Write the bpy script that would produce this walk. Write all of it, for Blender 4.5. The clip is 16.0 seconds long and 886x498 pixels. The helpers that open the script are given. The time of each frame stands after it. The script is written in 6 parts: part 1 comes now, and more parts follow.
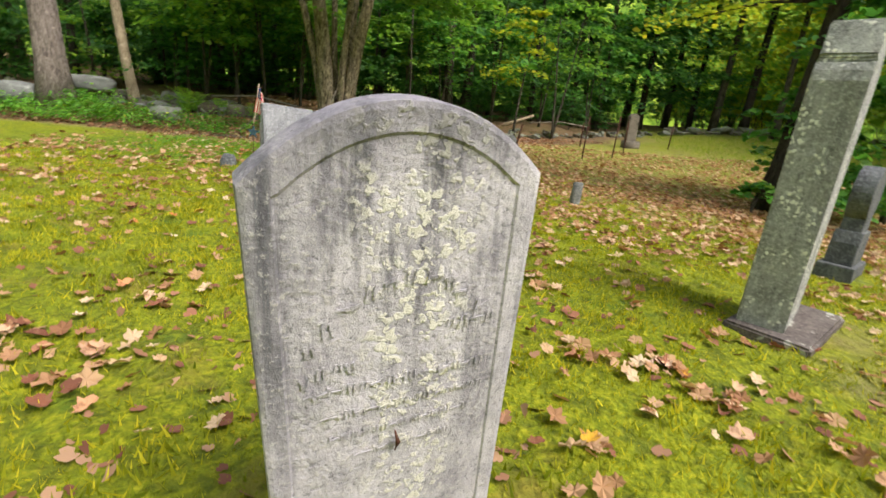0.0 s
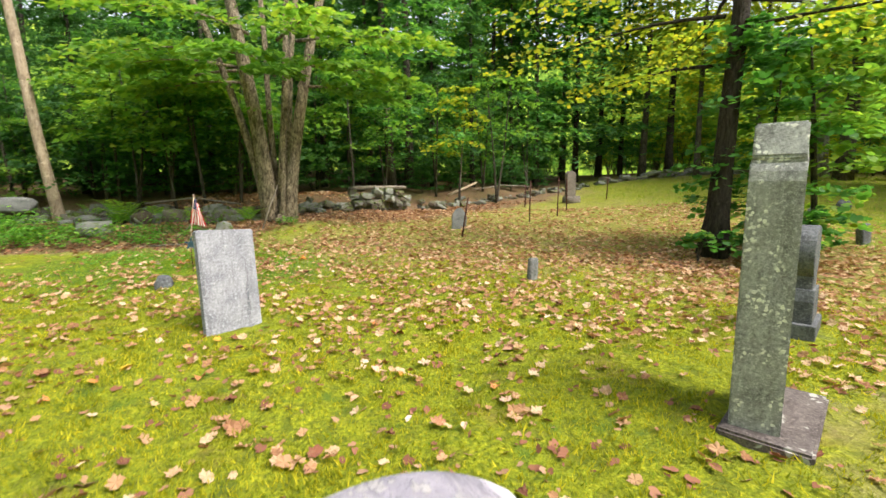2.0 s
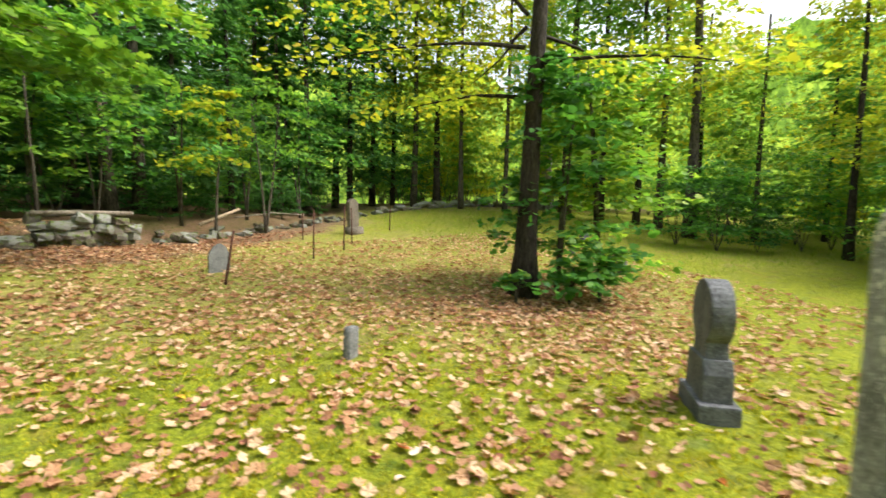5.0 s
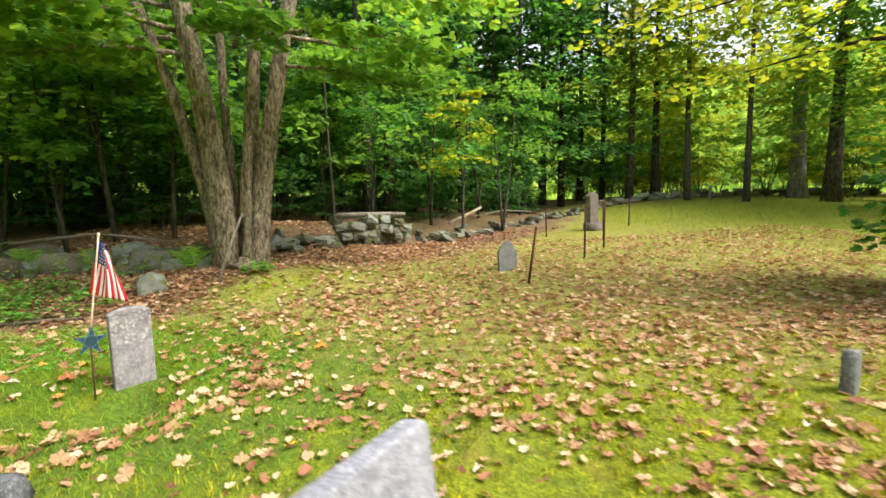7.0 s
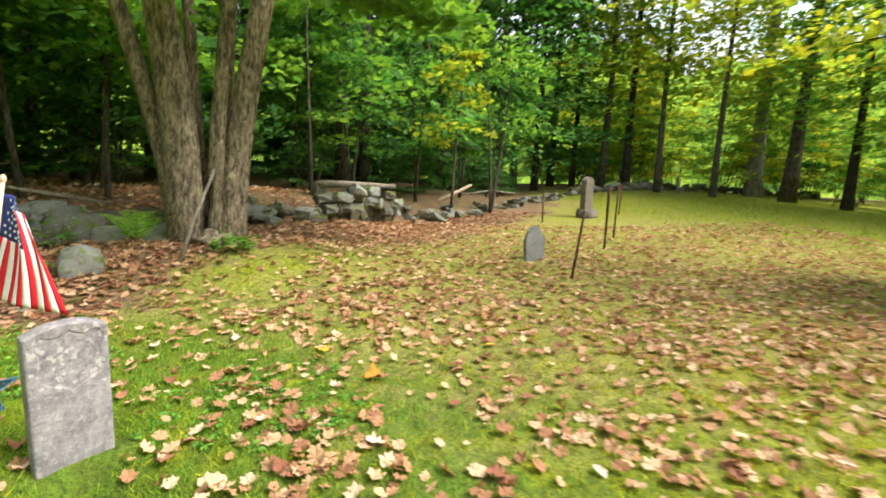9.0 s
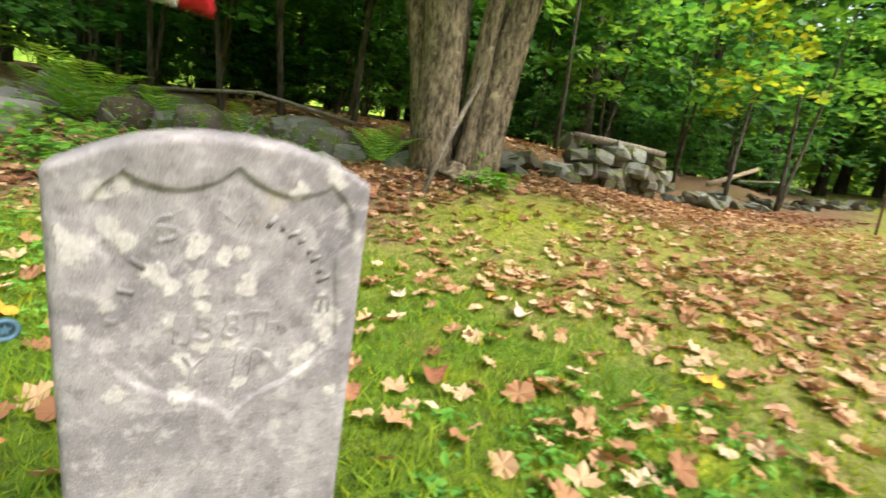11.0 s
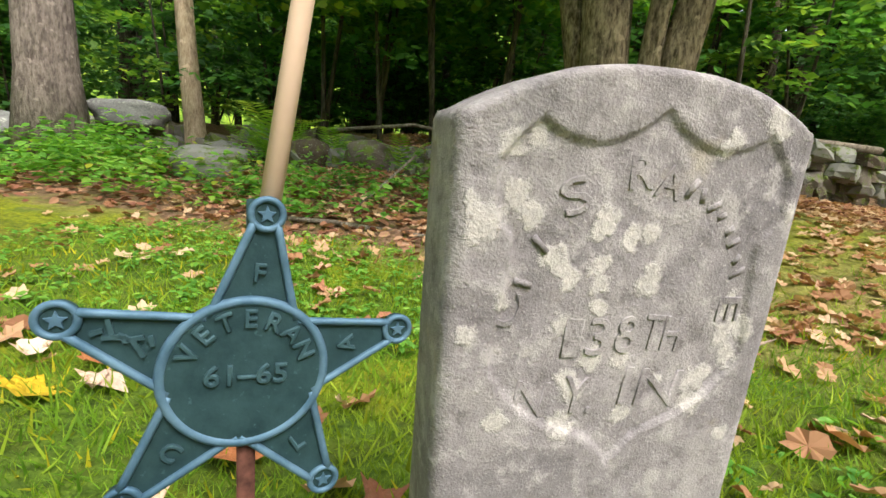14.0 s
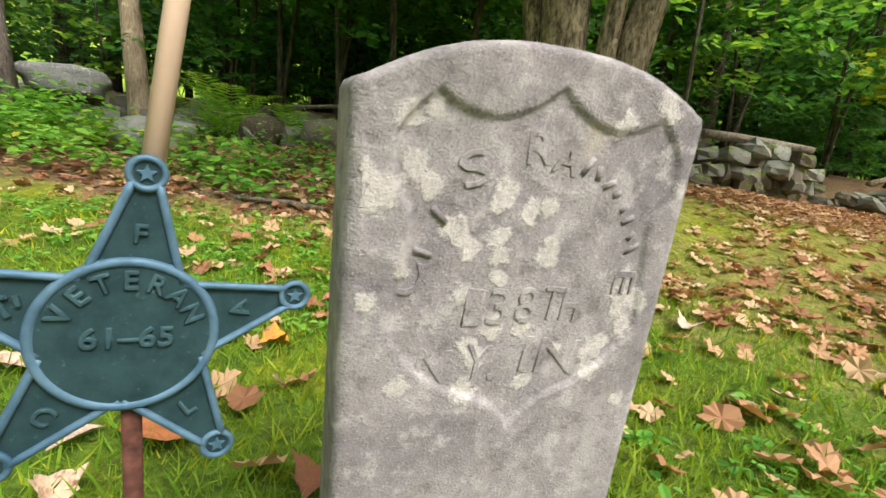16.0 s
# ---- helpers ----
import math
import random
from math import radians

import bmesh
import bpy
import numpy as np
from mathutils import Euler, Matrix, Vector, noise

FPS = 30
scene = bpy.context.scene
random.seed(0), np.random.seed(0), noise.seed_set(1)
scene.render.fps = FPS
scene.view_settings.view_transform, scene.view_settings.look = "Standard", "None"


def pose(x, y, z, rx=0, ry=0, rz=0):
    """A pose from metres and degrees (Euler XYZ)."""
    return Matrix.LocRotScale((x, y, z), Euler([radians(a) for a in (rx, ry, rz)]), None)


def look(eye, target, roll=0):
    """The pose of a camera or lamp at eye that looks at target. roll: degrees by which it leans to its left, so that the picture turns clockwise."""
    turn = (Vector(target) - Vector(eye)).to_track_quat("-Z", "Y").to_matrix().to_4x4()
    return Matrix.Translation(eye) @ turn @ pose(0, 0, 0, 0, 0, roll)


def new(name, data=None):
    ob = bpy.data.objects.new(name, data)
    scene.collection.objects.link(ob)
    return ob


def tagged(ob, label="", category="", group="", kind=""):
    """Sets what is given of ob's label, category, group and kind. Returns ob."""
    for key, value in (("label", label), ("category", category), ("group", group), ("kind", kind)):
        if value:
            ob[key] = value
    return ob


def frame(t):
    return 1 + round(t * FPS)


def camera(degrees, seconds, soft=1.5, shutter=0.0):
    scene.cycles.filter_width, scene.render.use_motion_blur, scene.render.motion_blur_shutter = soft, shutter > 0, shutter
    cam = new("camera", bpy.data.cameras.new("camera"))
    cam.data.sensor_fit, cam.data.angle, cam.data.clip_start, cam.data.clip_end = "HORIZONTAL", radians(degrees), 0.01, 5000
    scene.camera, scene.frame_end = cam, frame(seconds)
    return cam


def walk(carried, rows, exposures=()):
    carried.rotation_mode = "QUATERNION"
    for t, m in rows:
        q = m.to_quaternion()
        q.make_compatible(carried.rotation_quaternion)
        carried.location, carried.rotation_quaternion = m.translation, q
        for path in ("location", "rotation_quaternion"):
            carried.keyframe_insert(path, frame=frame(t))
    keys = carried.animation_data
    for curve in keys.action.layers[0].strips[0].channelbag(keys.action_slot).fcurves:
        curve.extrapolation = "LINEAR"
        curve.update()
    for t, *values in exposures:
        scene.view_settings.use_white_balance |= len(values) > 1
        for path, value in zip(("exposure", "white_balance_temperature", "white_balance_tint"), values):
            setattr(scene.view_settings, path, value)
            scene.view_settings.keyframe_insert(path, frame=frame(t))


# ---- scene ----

cam = camera(89.0, 16.0, soft=1.5, shutter=0.4)
PATH = [
    (0.0, (0.630, -1.227, 1.125), (0.470, 0.688, 0.570), 6.05),
    (0.5, (0.661, -1.281, 1.192), (0.562, 0.638, 0.640), 1.76),
    (1.0, (0.709, -1.285, 1.359), (0.638, 0.668, 0.931), 2.71),
    (1.5, (0.611, -1.084, 1.465), (0.552, 0.889, 1.144), 1.32),
    (2.0, (0.592, -0.903, 1.527), (0.601, 1.077, 1.244), -0.50),
    (2.5, (0.831, -0.653, 1.533), (1.085, 1.315, 1.282), -0.72),
    (3.0, (1.222, -0.286, 1.544), (2.050, 1.511, 1.254), 0.32),
    (3.2, (1.300, -0.130, 1.550), (2.353, 1.550, 1.284), 0.90),
    (4.2, (1.020, 0.760, 1.590), (2.080, 2.440, 1.400), 1.20),
    (5.3, (0.226, 1.768, 1.607), (1.098, 3.562, 1.458), 0.69),
    (5.5, (-0.025, 1.985, 1.608), (0.701, 3.842, 1.461), 0.77),
    (6.0, (-0.641, 2.355, 1.539), (-0.110, 4.278, 1.402), 0.35),
    (6.5, (-1.167, 2.724, 1.514), (-0.770, 4.676, 1.341), -0.98),
    (7.0, (-1.633, 3.162, 1.519), (-1.317, 5.129, 1.348), -1.09),
    (7.5, (-2.012, 3.530, 1.576), (-1.329, 5.408, 1.488), -1.01),
    (8.0, (-2.308, 4.034, 1.502), (-1.549, 5.881, 1.390), -0.59),
    (8.2, (-2.369, 4.153, 1.536), (-1.621, 6.004, 1.420), -0.36),
    (9.3, (-2.790, 5.420, 1.330), (-2.300, 7.330, 1.000), 3.80),
    (10.3, (-3.197, 6.569, 1.067), (-2.987, 8.501, 0.596), 8.81),
    (10.5, (-3.285, 6.725, 0.975), (-3.149, 8.661, 0.491), 10.56),
    (11.0, (-3.430, 6.943, 0.743), (-3.641, 8.893, 0.354), 9.12),
    (11.5, (-3.565, 7.024, 0.620), (-3.925, 8.950, 0.218), 8.96),
    (12.0, (-3.649, 6.983, 0.645), (-4.342, 8.816, 0.243), 5.55),
    (12.5, (-3.658, 6.994, 0.645), (-4.461, 8.794, 0.307), 5.46),
    (13.0, (-3.694, 7.001, 0.652), (-4.493, 8.802, 0.311), 4.08),
    (13.5, (-3.709, 7.004, 0.641), (-4.505, 8.806, 0.292), 4.69),
    (14.0, (-3.710, 7.005, 0.643), (-4.491, 8.812, 0.291), 4.99),
    (14.5, (-3.690, 6.999, 0.642), (-4.424, 8.824, 0.278), 5.89),
    (15.0, (-3.703, 7.012, 0.632), (-4.393, 8.849, 0.244), 6.17),
    (15.5, (-3.698, 7.019, 0.622), (-4.332, 8.871, 0.212), 6.63),
    (16.0, (-3.663, 7.015, 0.637), (-4.275, 8.877, 0.239), 7.11),
]
walk(cam, [(t, look(eye, target, roll)) for t, eye, target, roll in PATH],
     exposures=[(0.0, 0.93), (1.5, 1.25), (8.2, 1.48), (10.3, 1.52), (11.1, 1.50), (11.6, 1.24), (16.0, 1.18)])

# ---- world and sun: bright hazy sky over a forest clearing ----
SUN_EL, SUN_AZ = 53.0, 120.0          # degrees; azimuth clockwise from +y
world = bpy.data.worlds.new("sky")
scene.world = world
world.use_nodes = True
wn = world.node_tree
wn.nodes.clear()
sky = wn.nodes.new("ShaderNodeTexSky")
sky.sky_type, sky.sun_disc = "NISHITA", False
sky.sun_elevation, sky.sun_rotation = radians(SUN_EL), radians(SUN_AZ)
sky.air_density, sky.dust_density = 1.0, 3.0
pale = wn.nodes.new("ShaderNodeHueSaturation")
pale.inputs["Saturation"].default_value = 0.35
wbg = wn.nodes.new("ShaderNodeBackground")
wbg.inputs["Strength"].default_value = 0.15
wout = wn.nodes.new("ShaderNodeOutputWorld")
wn.links.new(sky.outputs[0], pale.inputs["Color"])
wn.links.new(pale.outputs[0], wbg.inputs["Color"])
wn.links.new(wbg.outputs[0], wout.inputs["Surface"])
sun = new("sun", bpy.data.lights.new("sun", "SUN"))
sun.data.energy, sun.data.angle, sun.data.color = 2.0, radians(24), (1.0, 0.93, 0.82)
_d = Vector((math.sin(radians(SUN_AZ)) * math.cos(radians(SUN_EL)), math.cos(radians(SUN_AZ)) * math.cos(radians(SUN_EL)), math.sin(radians(SUN_EL))))
sun.matrix_world = look(_d * 40, (0, 0, 0))


# ---- materials ----
def material(name, rough=0.8):
    m = bpy.data.materials.new(name)
    m.use_nodes = True
    nt = m.node_tree
    b = nt.nodes["Principled BSDF"]
    b.inputs["Roughness"].default_value = rough
    b.inputs["Specular IOR Level"].default_value = 0.25
    return m, nt, b


def node(nt, kind, **values):
    n = nt.nodes.new(kind)
    for k, v in values.items():
        n.inputs[k].default_value = v
    return n


def coords(nt, scale=(1, 1, 1), what="Object"):
    tc = nt.nodes.new("ShaderNodeTexCoord")
    mp = nt.nodes.new("ShaderNodeMapping")
    mp.inputs["Scale"].default_value = scale
    nt.links.new(tc.outputs[what], mp.inputs["Vector"])
    return mp.outputs["Vector"]


def noise_at(nt, vec, scale, detail=4.0, rough=0.6):
    n = node(nt, "ShaderNodeTexNoise", Scale=scale, Detail=detail, Roughness=rough)
    nt.links.new(vec, n.inputs["Vector"])
    return n.outputs["Fac"]


def ramp(nt, fac, stops):
    r = nt.nodes.new("ShaderNodeValToRGB")
    el = r.color_ramp.elements
    while len(el) < len(stops):
        el.new(0.5)
    for e, (p, c) in zip(el, stops):
        e.position, e.color = p, (*c, 1.0) if len(c) == 3 else c
    nt.links.new(fac, r.inputs["Fac"])
    return r.outputs["Color"]


def mix(nt, fac, a, b, mode="MIX"):
    m = nt.nodes.new("ShaderNodeMix")
    m.data_type, m.blend_type = "RGBA", mode
    for sock, v in ((m.inputs[0], fac), (m.inputs[6], a), (m.inputs[7], b)):
        if isinstance(v, (int, float)):
            sock.default_value = v
        elif isinstance(v, tuple):
            sock.default_value = (*v, 1.0)
        else:
            nt.links.new(v, sock)
    return m.outputs[2]


def band(nt, fac, lo, hi):
    m = nt.nodes.new("ShaderNodeMapRange")
    m.interpolation_type = "SMOOTHSTEP"
    m.inputs["From Min"].default_value, m.inputs["From Max"].default_value = lo, hi
    nt.links.new(fac, m.inputs["Value"])
    return m.outputs["Result"]


def times(nt, a, b, op="MULTIPLY"):
    m = nt.nodes.new("ShaderNodeMath")
    m.operation = op
    for sock, v in ((m.inputs[0], a), (m.inputs[1], b)):
        if isinstance(v, (int, float)):
            sock.default_value = v
        else:
            nt.links.new(v, sock)
    return m.outputs[0]


def bump(nt, b, height, strength=0.4, distance=0.01):
    n = node(nt, "ShaderNodeBump", Strength=strength, Distance=distance)
    nt.links.new(height, n.inputs["Height"])
    nt.links.new(n.outputs["Normal"], b.inputs["Normal"])


def stone(name, dark, light, lichen=(0.62, 0.60, 0.52), amount=0.5, streak=1.0, grain=90.0, rough=0.85, patch=16.0):
    """Weathered stone: blotches, vertical streaks, pale lichen discs, gritty relief."""
    m, nt, b = material(name, rough)
    v = coords(nt)
    blotch = noise_at(nt, v, 5.0, 6.0)
    run = noise_at(nt, coords(nt, (9.0, 9.0, 1.1)), 1.0, 5.0)
    fine = noise_at(nt, v, grain, 3.0, 0.7)
    c = ramp(nt, blotch, [(0.3, dark), (0.68, light)])
    c = mix(nt, times(nt, band(nt, run, 0.5, 0.72), 0.55 * streak), c, tuple(0.42 * k for k in dark))
    c = mix(nt, times(nt, band(nt, fine, 0.48, 0.70), 0.55), c, tuple(min(1.0, 1.35 * k) for k in light))
    mott = noise_at(nt, v, 42.0, 6.0, 0.75)
    c = mix(nt, times(nt, band(nt, mott, 0.51, 0.62), 0.65), c, tuple(min(1.0, 1.45 * k) for k in light))
    c = mix(nt, times(nt, band(nt, mott, 0.46, 0.34), 0.70), c, tuple(0.6 * k for k in dark))
    c = mix(nt, times(nt, band(nt, fine, 0.42, 0.30), 0.6), c, tuple(0.5 * k for k in dark))
    vor = node(nt, "ShaderNodeTexVoronoi", Scale=patch)
    warp = nt.nodes.new("ShaderNodeVectorMath")
    warp.operation = "MULTIPLY_ADD"
    nz = node(nt, "ShaderNodeTexNoise", Scale=30.0, Detail=3.0)
    nt.links.new(v, nz.inputs["Vector"])
    nt.links.new(nz.outputs["Color"], warp.inputs[0])
    warp.inputs[1].default_value = (0.035, 0.035, 0.035)
    nt.links.new(v, warp.inputs[2])
    nt.links.new(warp.outputs[0], vor.inputs["Vector"])
    disc = band(nt, vor.outputs["Distance"], 0.46, 0.36)
    some = band(nt, noise_at(nt, v, 4.2, 3.0), 0.66 - 0.22 * amount, 0.72 - 0.22 * amount)
    patches = times(nt, disc, some)
    c = mix(nt, times(nt, patches, 0.9), c, lichen)
    nt.links.new(c, b.inputs["Base Color"])
    h = times(nt, fine, 0.5)
    h = times(nt, h, times(nt, noise_at(nt, v, 28.0, 4.0), 0.8), "ADD")
    h = times(nt, h, times(nt, patches, 0.25), "ADD")
    bump(nt, b, h, 0.9, 0.007)
    return m


M_WHITE = stone("pale_marble", (0.145, 0.146, 0.172), (0.335, 0.335, 0.372), (0.56, 0.55, 0.53), 0.25, 1.3, 110.0, 0.85, 14.0)
M_PILLAR = stone("mossy_granite", (0.145, 0.146, 0.138), (0.38, 0.378, 0.362), (0.78, 0.77, 0.69), 0.66, 1.3, 140.0, 0.8, 36.0)
M_DARK = stone("dark_slate", (0.035, 0.037, 0.042), (0.16, 0.165, 0.175), (0.4, 0.42, 0.38), 0.05, 0.6, 120.0, 0.75)
M_FIELD = stone("grey_fieldstone", (0.09, 0.092, 0.09), (0.23, 0.232, 0.225), (0.40, 0.42, 0.36), 0.35, 0.5, 90.0)


def rock_material():
    m, nt, b = material("wall_rock", 0.95)
    v = coords(nt)
    oi = nt.nodes.new("ShaderNodeObjectInfo")
    tone = oi.outputs["Random"]
    c = ramp(nt, tone, [(0.0, (0.065, 0.048, 0.034)), (0.3, (0.135, 0.108, 0.085)), (0.65, (0.155, 0.150, 0.138)), (1.0, (0.28, 0.28, 0.26))])
    c = mix(nt, band(nt, noise_at(nt, v, 3.0, 6.0, 0.7), 0.50, 0.62), c, (0.12, 0.17, 0.03))
    c = mix(nt, band(nt, noise_at(nt, v, 17.0, 3.0), 0.60, 0.68), c, (0.30, 0.315, 0.27))
    nt.links.new(c, b.inputs["Base Color"])
    bump(nt, b, noise_at(nt, v, 11.0, 6.0, 0.7), 0.8, 0.03)
    return m


M_ROCK = rock_material()


def bark(name, dark, light, moss=0.3, ridge=26.0, stretch=0.16):
    m, nt, b = material(name, 0.95)
    v = coords(nt, (1.0, 1.0, stretch))
    r = noise_at(nt, v, ridge, 5.0, 0.7)
    big = noise_at(nt, coords(nt, (1, 1, 0.5)), 4.0, 4.0)
    c = ramp(nt, r, [(0.36, dark), (0.62, light)])
    c = mix(nt, times(nt, band(nt, big, 0.55, 0.72), moss), c, (0.10, 0.12, 0.035))
    c = mix(nt, times(nt, band(nt, noise_at(nt, coords(nt), 9.0, 3.0), 0.62, 0.7), 0.5), c, tuple(min(1.0, k * 1.7) for k in light))
    nt.links.new(c, b.inputs["Base Color"])
    worn = noise_at(nt, coords(nt, (1.0, 1.0, 0.35)), 7.0, 5.0, 0.7)
    c = mix(nt, times(nt, band(nt, worn, 0.50, 0.36), 0.6), c, tuple(0.5 * k for k in dark))
    c = mix(nt, times(nt, band(nt, worn, 0.56, 0.70), 0.5), c, tuple(min(1.0, k * 1.35) for k in light))
    nt.links.new(c, b.inputs["Base Color"])
    bump(nt, b, r, 1.0, 0.05)
    return m


M_BARK = bark("maple_bark", (0.06, 0.044, 0.03), (0.42, 0.335, 0.24), 0.4, 24.0, 0.33)
M_BARK_PINE = bark("pine_bark", (0.11, 0.085, 0.075), (0.29, 0.24, 0.215), 0.1, 24.0, 0.3)
M_BARK_DARK = bark("dark_bark", (0.018, 0.014, 0.011), (0.065, 0.052, 0.042), 0.15)
M_BARK_GREY = bark("grey_bark", (0.14, 0.13, 0.12), (0.32, 0.30, 0.28), 0.15)
M_BARK_WOOD = bark("forest_bark", (0.03, 0.026, 0.02), (0.13, 0.11, 0.085), 0.35)
M_BARE = bark("bare_wood", (0.28, 0.20, 0.13), (0.50, 0.40, 0.29), 0.0, 40.0)
M_STICK = bark("weathered_stick", (0.20, 0.16, 0.12), (0.40, 0.35, 0.29), 0.0, 60.0)


def foliage(name, stops, glow=0.45, rough=0.5, shade=(0.05, 0.10, 0.02), patch=0.0):
    """Leaf blades: own tone for each leaf, light shining through."""
    m, nt, b = material(name, rough)
    gi = nt.nodes.new("ShaderNodeNewGeometry")
    oi = nt.nodes.new("ShaderNodeObjectInfo")
    tone = times(nt, times(nt, gi.outputs["Random Per Island"], 0.72), times(nt, oi.outputs["Random"], 0.28), "ADD")
    c = ramp(nt, tone, stops)
    if patch:
        c = mix(nt, times(nt, band(nt, noise_at(nt, coords(nt), 1.6, 5.0, 0.6), 0.46, 0.62), patch), c, shade)
    else:
        c = mix(nt, times(nt, noise_at(nt, coords(nt), 1.1, 2.0), 0.35), c, shade)
    nt.links.new(c, b.inputs["Base Color"])
    tr = nt.nodes.new("ShaderNodeBsdfTranslucent")
    tint = mix(nt, 1.0, c, (1.5, 1.5, 0.8), "MULTIPLY")
    nt.links.new(tint, tr.inputs["Color"])
    ms = nt.nodes.new("ShaderNodeMixShader")
    ms.inputs[0].default_value = glow
    nt.links.new(b.outputs[0], ms.inputs[1])
    nt.links.new(tr.outputs[0], ms.inputs[2])
    nt.links.new(ms.outputs[0], nt.nodes["Material Output"].inputs["Surface"])
    return m


M_LEAF = foliage("green_leaves", [(0.0, (0.038, 0.125, 0.036)), (0.5, (0.080, 0.245, 0.052)), (0.85, (0.16, 0.37, 0.058)), (1.0, (0.32, 0.43, 0.055))], 0.52)
M_LEAF_LIGHT = foliage("light_leaves", [(0.0, (0.08, 0.20, 0.036)), (0.6, (0.175, 0.34, 0.05)), (1.0, (0.35, 0.45, 0.05))], 0.55)
M_LEAF_YELLOW = foliage("turning_leaves", [(0.0, (0.16, 0.28, 0.03)), (0.5, (0.37, 0.42, 0.036)), (1.0, (0.60, 0.45, 0.036))], 0.6)
M_LEAF_DARK = foliage("hemlock_leaves", [(0.0, (0.028, 0.082, 0.032)), (0.6, (0.060, 0.172, 0.052)), (1.0, (0.12, 0.265, 0.06))], 0.5)
M_FERN = foliage("fern_fronds", [(0.0, (0.13, 0.32, 0.04)), (0.6, (0.26, 0.48, 0.06)), (1.0, (0.45, 0.52, 0.09))], 0.5)
M_HERB = foliage("herb_leaves", [(0.0, (0.07, 0.22, 0.04)), (0.6, (0.18, 0.42, 0.06)), (0.93, (0.32, 0.52, 0.08)), (1.0, (0.62, 0.48, 0.03))], 0.45)
M_MOSS = foliage("moss_blades", [(0.0, (0.08, 0.12, 0.006)), (0.3, (0.22, 0.25, 0.010)), (0.7, (0.46, 0.42, 0.018)), (0.9, (0.66, 0.55, 0.035)), (1.0, (0.46, 0.26, 0.05))], 0.35, 0.8, (0.15, 0.205, 0.010), 0.6)
M_GRASS = foliage("grass_blades", [(0.0, (0.06, 0.15, 0.014)), (0.6, (0.17, 0.32, 0.024)), (0.9, (0.32, 0.42, 0.035)), (1.0, (0.50, 0.42, 0.14))], 0.4, 0.7, (0.26, 0.32, 0.018), 0.5)
M_DRY = foliage("fallen_leaves", [(0.0, (0.15, 0.058, 0.032)), (0.18, (0.27, 0.12, 0.06)), (0.40, (0.42, 0.225, 0.12)), (0.62, (0.55, 0.36, 0.215)), (0.82, (0.67, 0.50, 0.35)), (0.91, (0.74, 0.62, 0.48)), (0.95, (0.58, 0.20, 0.04)), (1.0, (0.68, 0.44, 0.03))], 0.2, 0.75, (0.38, 0.22, 0.12))
M_LITTER = foliage("leaf_litter", [(0.0, (0.13, 0.045, 0.030)), (0.4, (0.30, 0.125, 0.075)), (0.75, (0.47, 0.29, 0.18)), (1.0, (0.68, 0.50, 0.36))], 0.15, 0.8, (0.22, 0.11, 0.07))


def ground_material():
    m, nt, b = material("mossy_ground", 0.95)
    v = coords(nt)
    big = noise_at(nt, v, 0.55, 5.0)
    mid = noise_at(nt, v, 3.2, 5.0)
    fine = noise_at(nt, v, 34.0, 5.0, 0.7)
    moss = ramp(nt, fine, [(0.28, (0.07, 0.10, 0.005)), (0.5, (0.215, 0.25, 0.009)), (0.72, (0.46, 0.44, 0.020))])
    moss = mix(nt, band(nt, mid, 0.55, 0.70), moss, (0.10, 0.16, 0.012))
    moss = mix(nt, times(nt, band(nt, noise_at(nt, v, 1.7, 4.0), 0.55, 0.68), 0.7), moss, (0.26, 0.20, 0.035))
    brown = ramp(nt, noise_at(nt, v, 22.0, 4.0), [(0.3, (0.09, 0.05, 0.03)), (0.7, (0.30, 0.18, 0.11))])
    att = nt.nodes.new("ShaderNodeAttribute")
    att.attribute_name = "litter"
    cover = band(nt, times(nt, att.outputs["Fac"], times(nt, times(nt, mid, 0.5, "SUBTRACT"), 1.1), "ADD"), 0.38, 0.66)
    straw = ramp(nt, noise_at(nt, v, 40.0, 4.0, 0.7), [(0.3, (0.17, 0.15, 0.035)), (0.7, (0.44, 0.37, 0.14))])
    thin = band(nt, times(nt, att.outputs["Fac"], times(nt, times(nt, mid, 0.5, "SUBTRACT"), 0.5), "ADD"), 0.17, 0.36)
    sod = nt.nodes.new("ShaderNodeAttribute")
    sod.attribute_name = "turf"
    green = ramp(nt, fine, [(0.3, (0.035, 0.075, 0.007)), (0.7, (0.15, 0.24, 0.018))])
    moss = mix(nt, times(nt, sod.outputs["Fac"], band(nt, noise_at(nt, v, 2.3, 4.0), 0.30, 0.50)), moss, green)
    moss = mix(nt, times(nt, thin, 0.62), moss, straw)
    c = mix(nt, cover, moss, brown)
    c = mix(nt, times(nt, band(nt, big, 0.5, 0.7), 0.25), c, (0.14, 0.19, 0.02))
    nt.links.new(c, b.inputs["Base Color"])
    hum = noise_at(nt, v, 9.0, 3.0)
    # shade painted into the colour of the bump's hollows
    hollow_shaded = mix(nt, times(nt, band(nt, hum, 0.52, 0.36), 0.55), c, (0.09, 0.11, 0.012))
    nt.links.new(hollow_shaded, b.inputs["Base Color"])
    bump(nt, b, times(nt, times(nt, hum, 1.6), times(nt, fine, 0.5), "ADD"), 1.0, 0.06)
    return m


M_GROUND = ground_material()


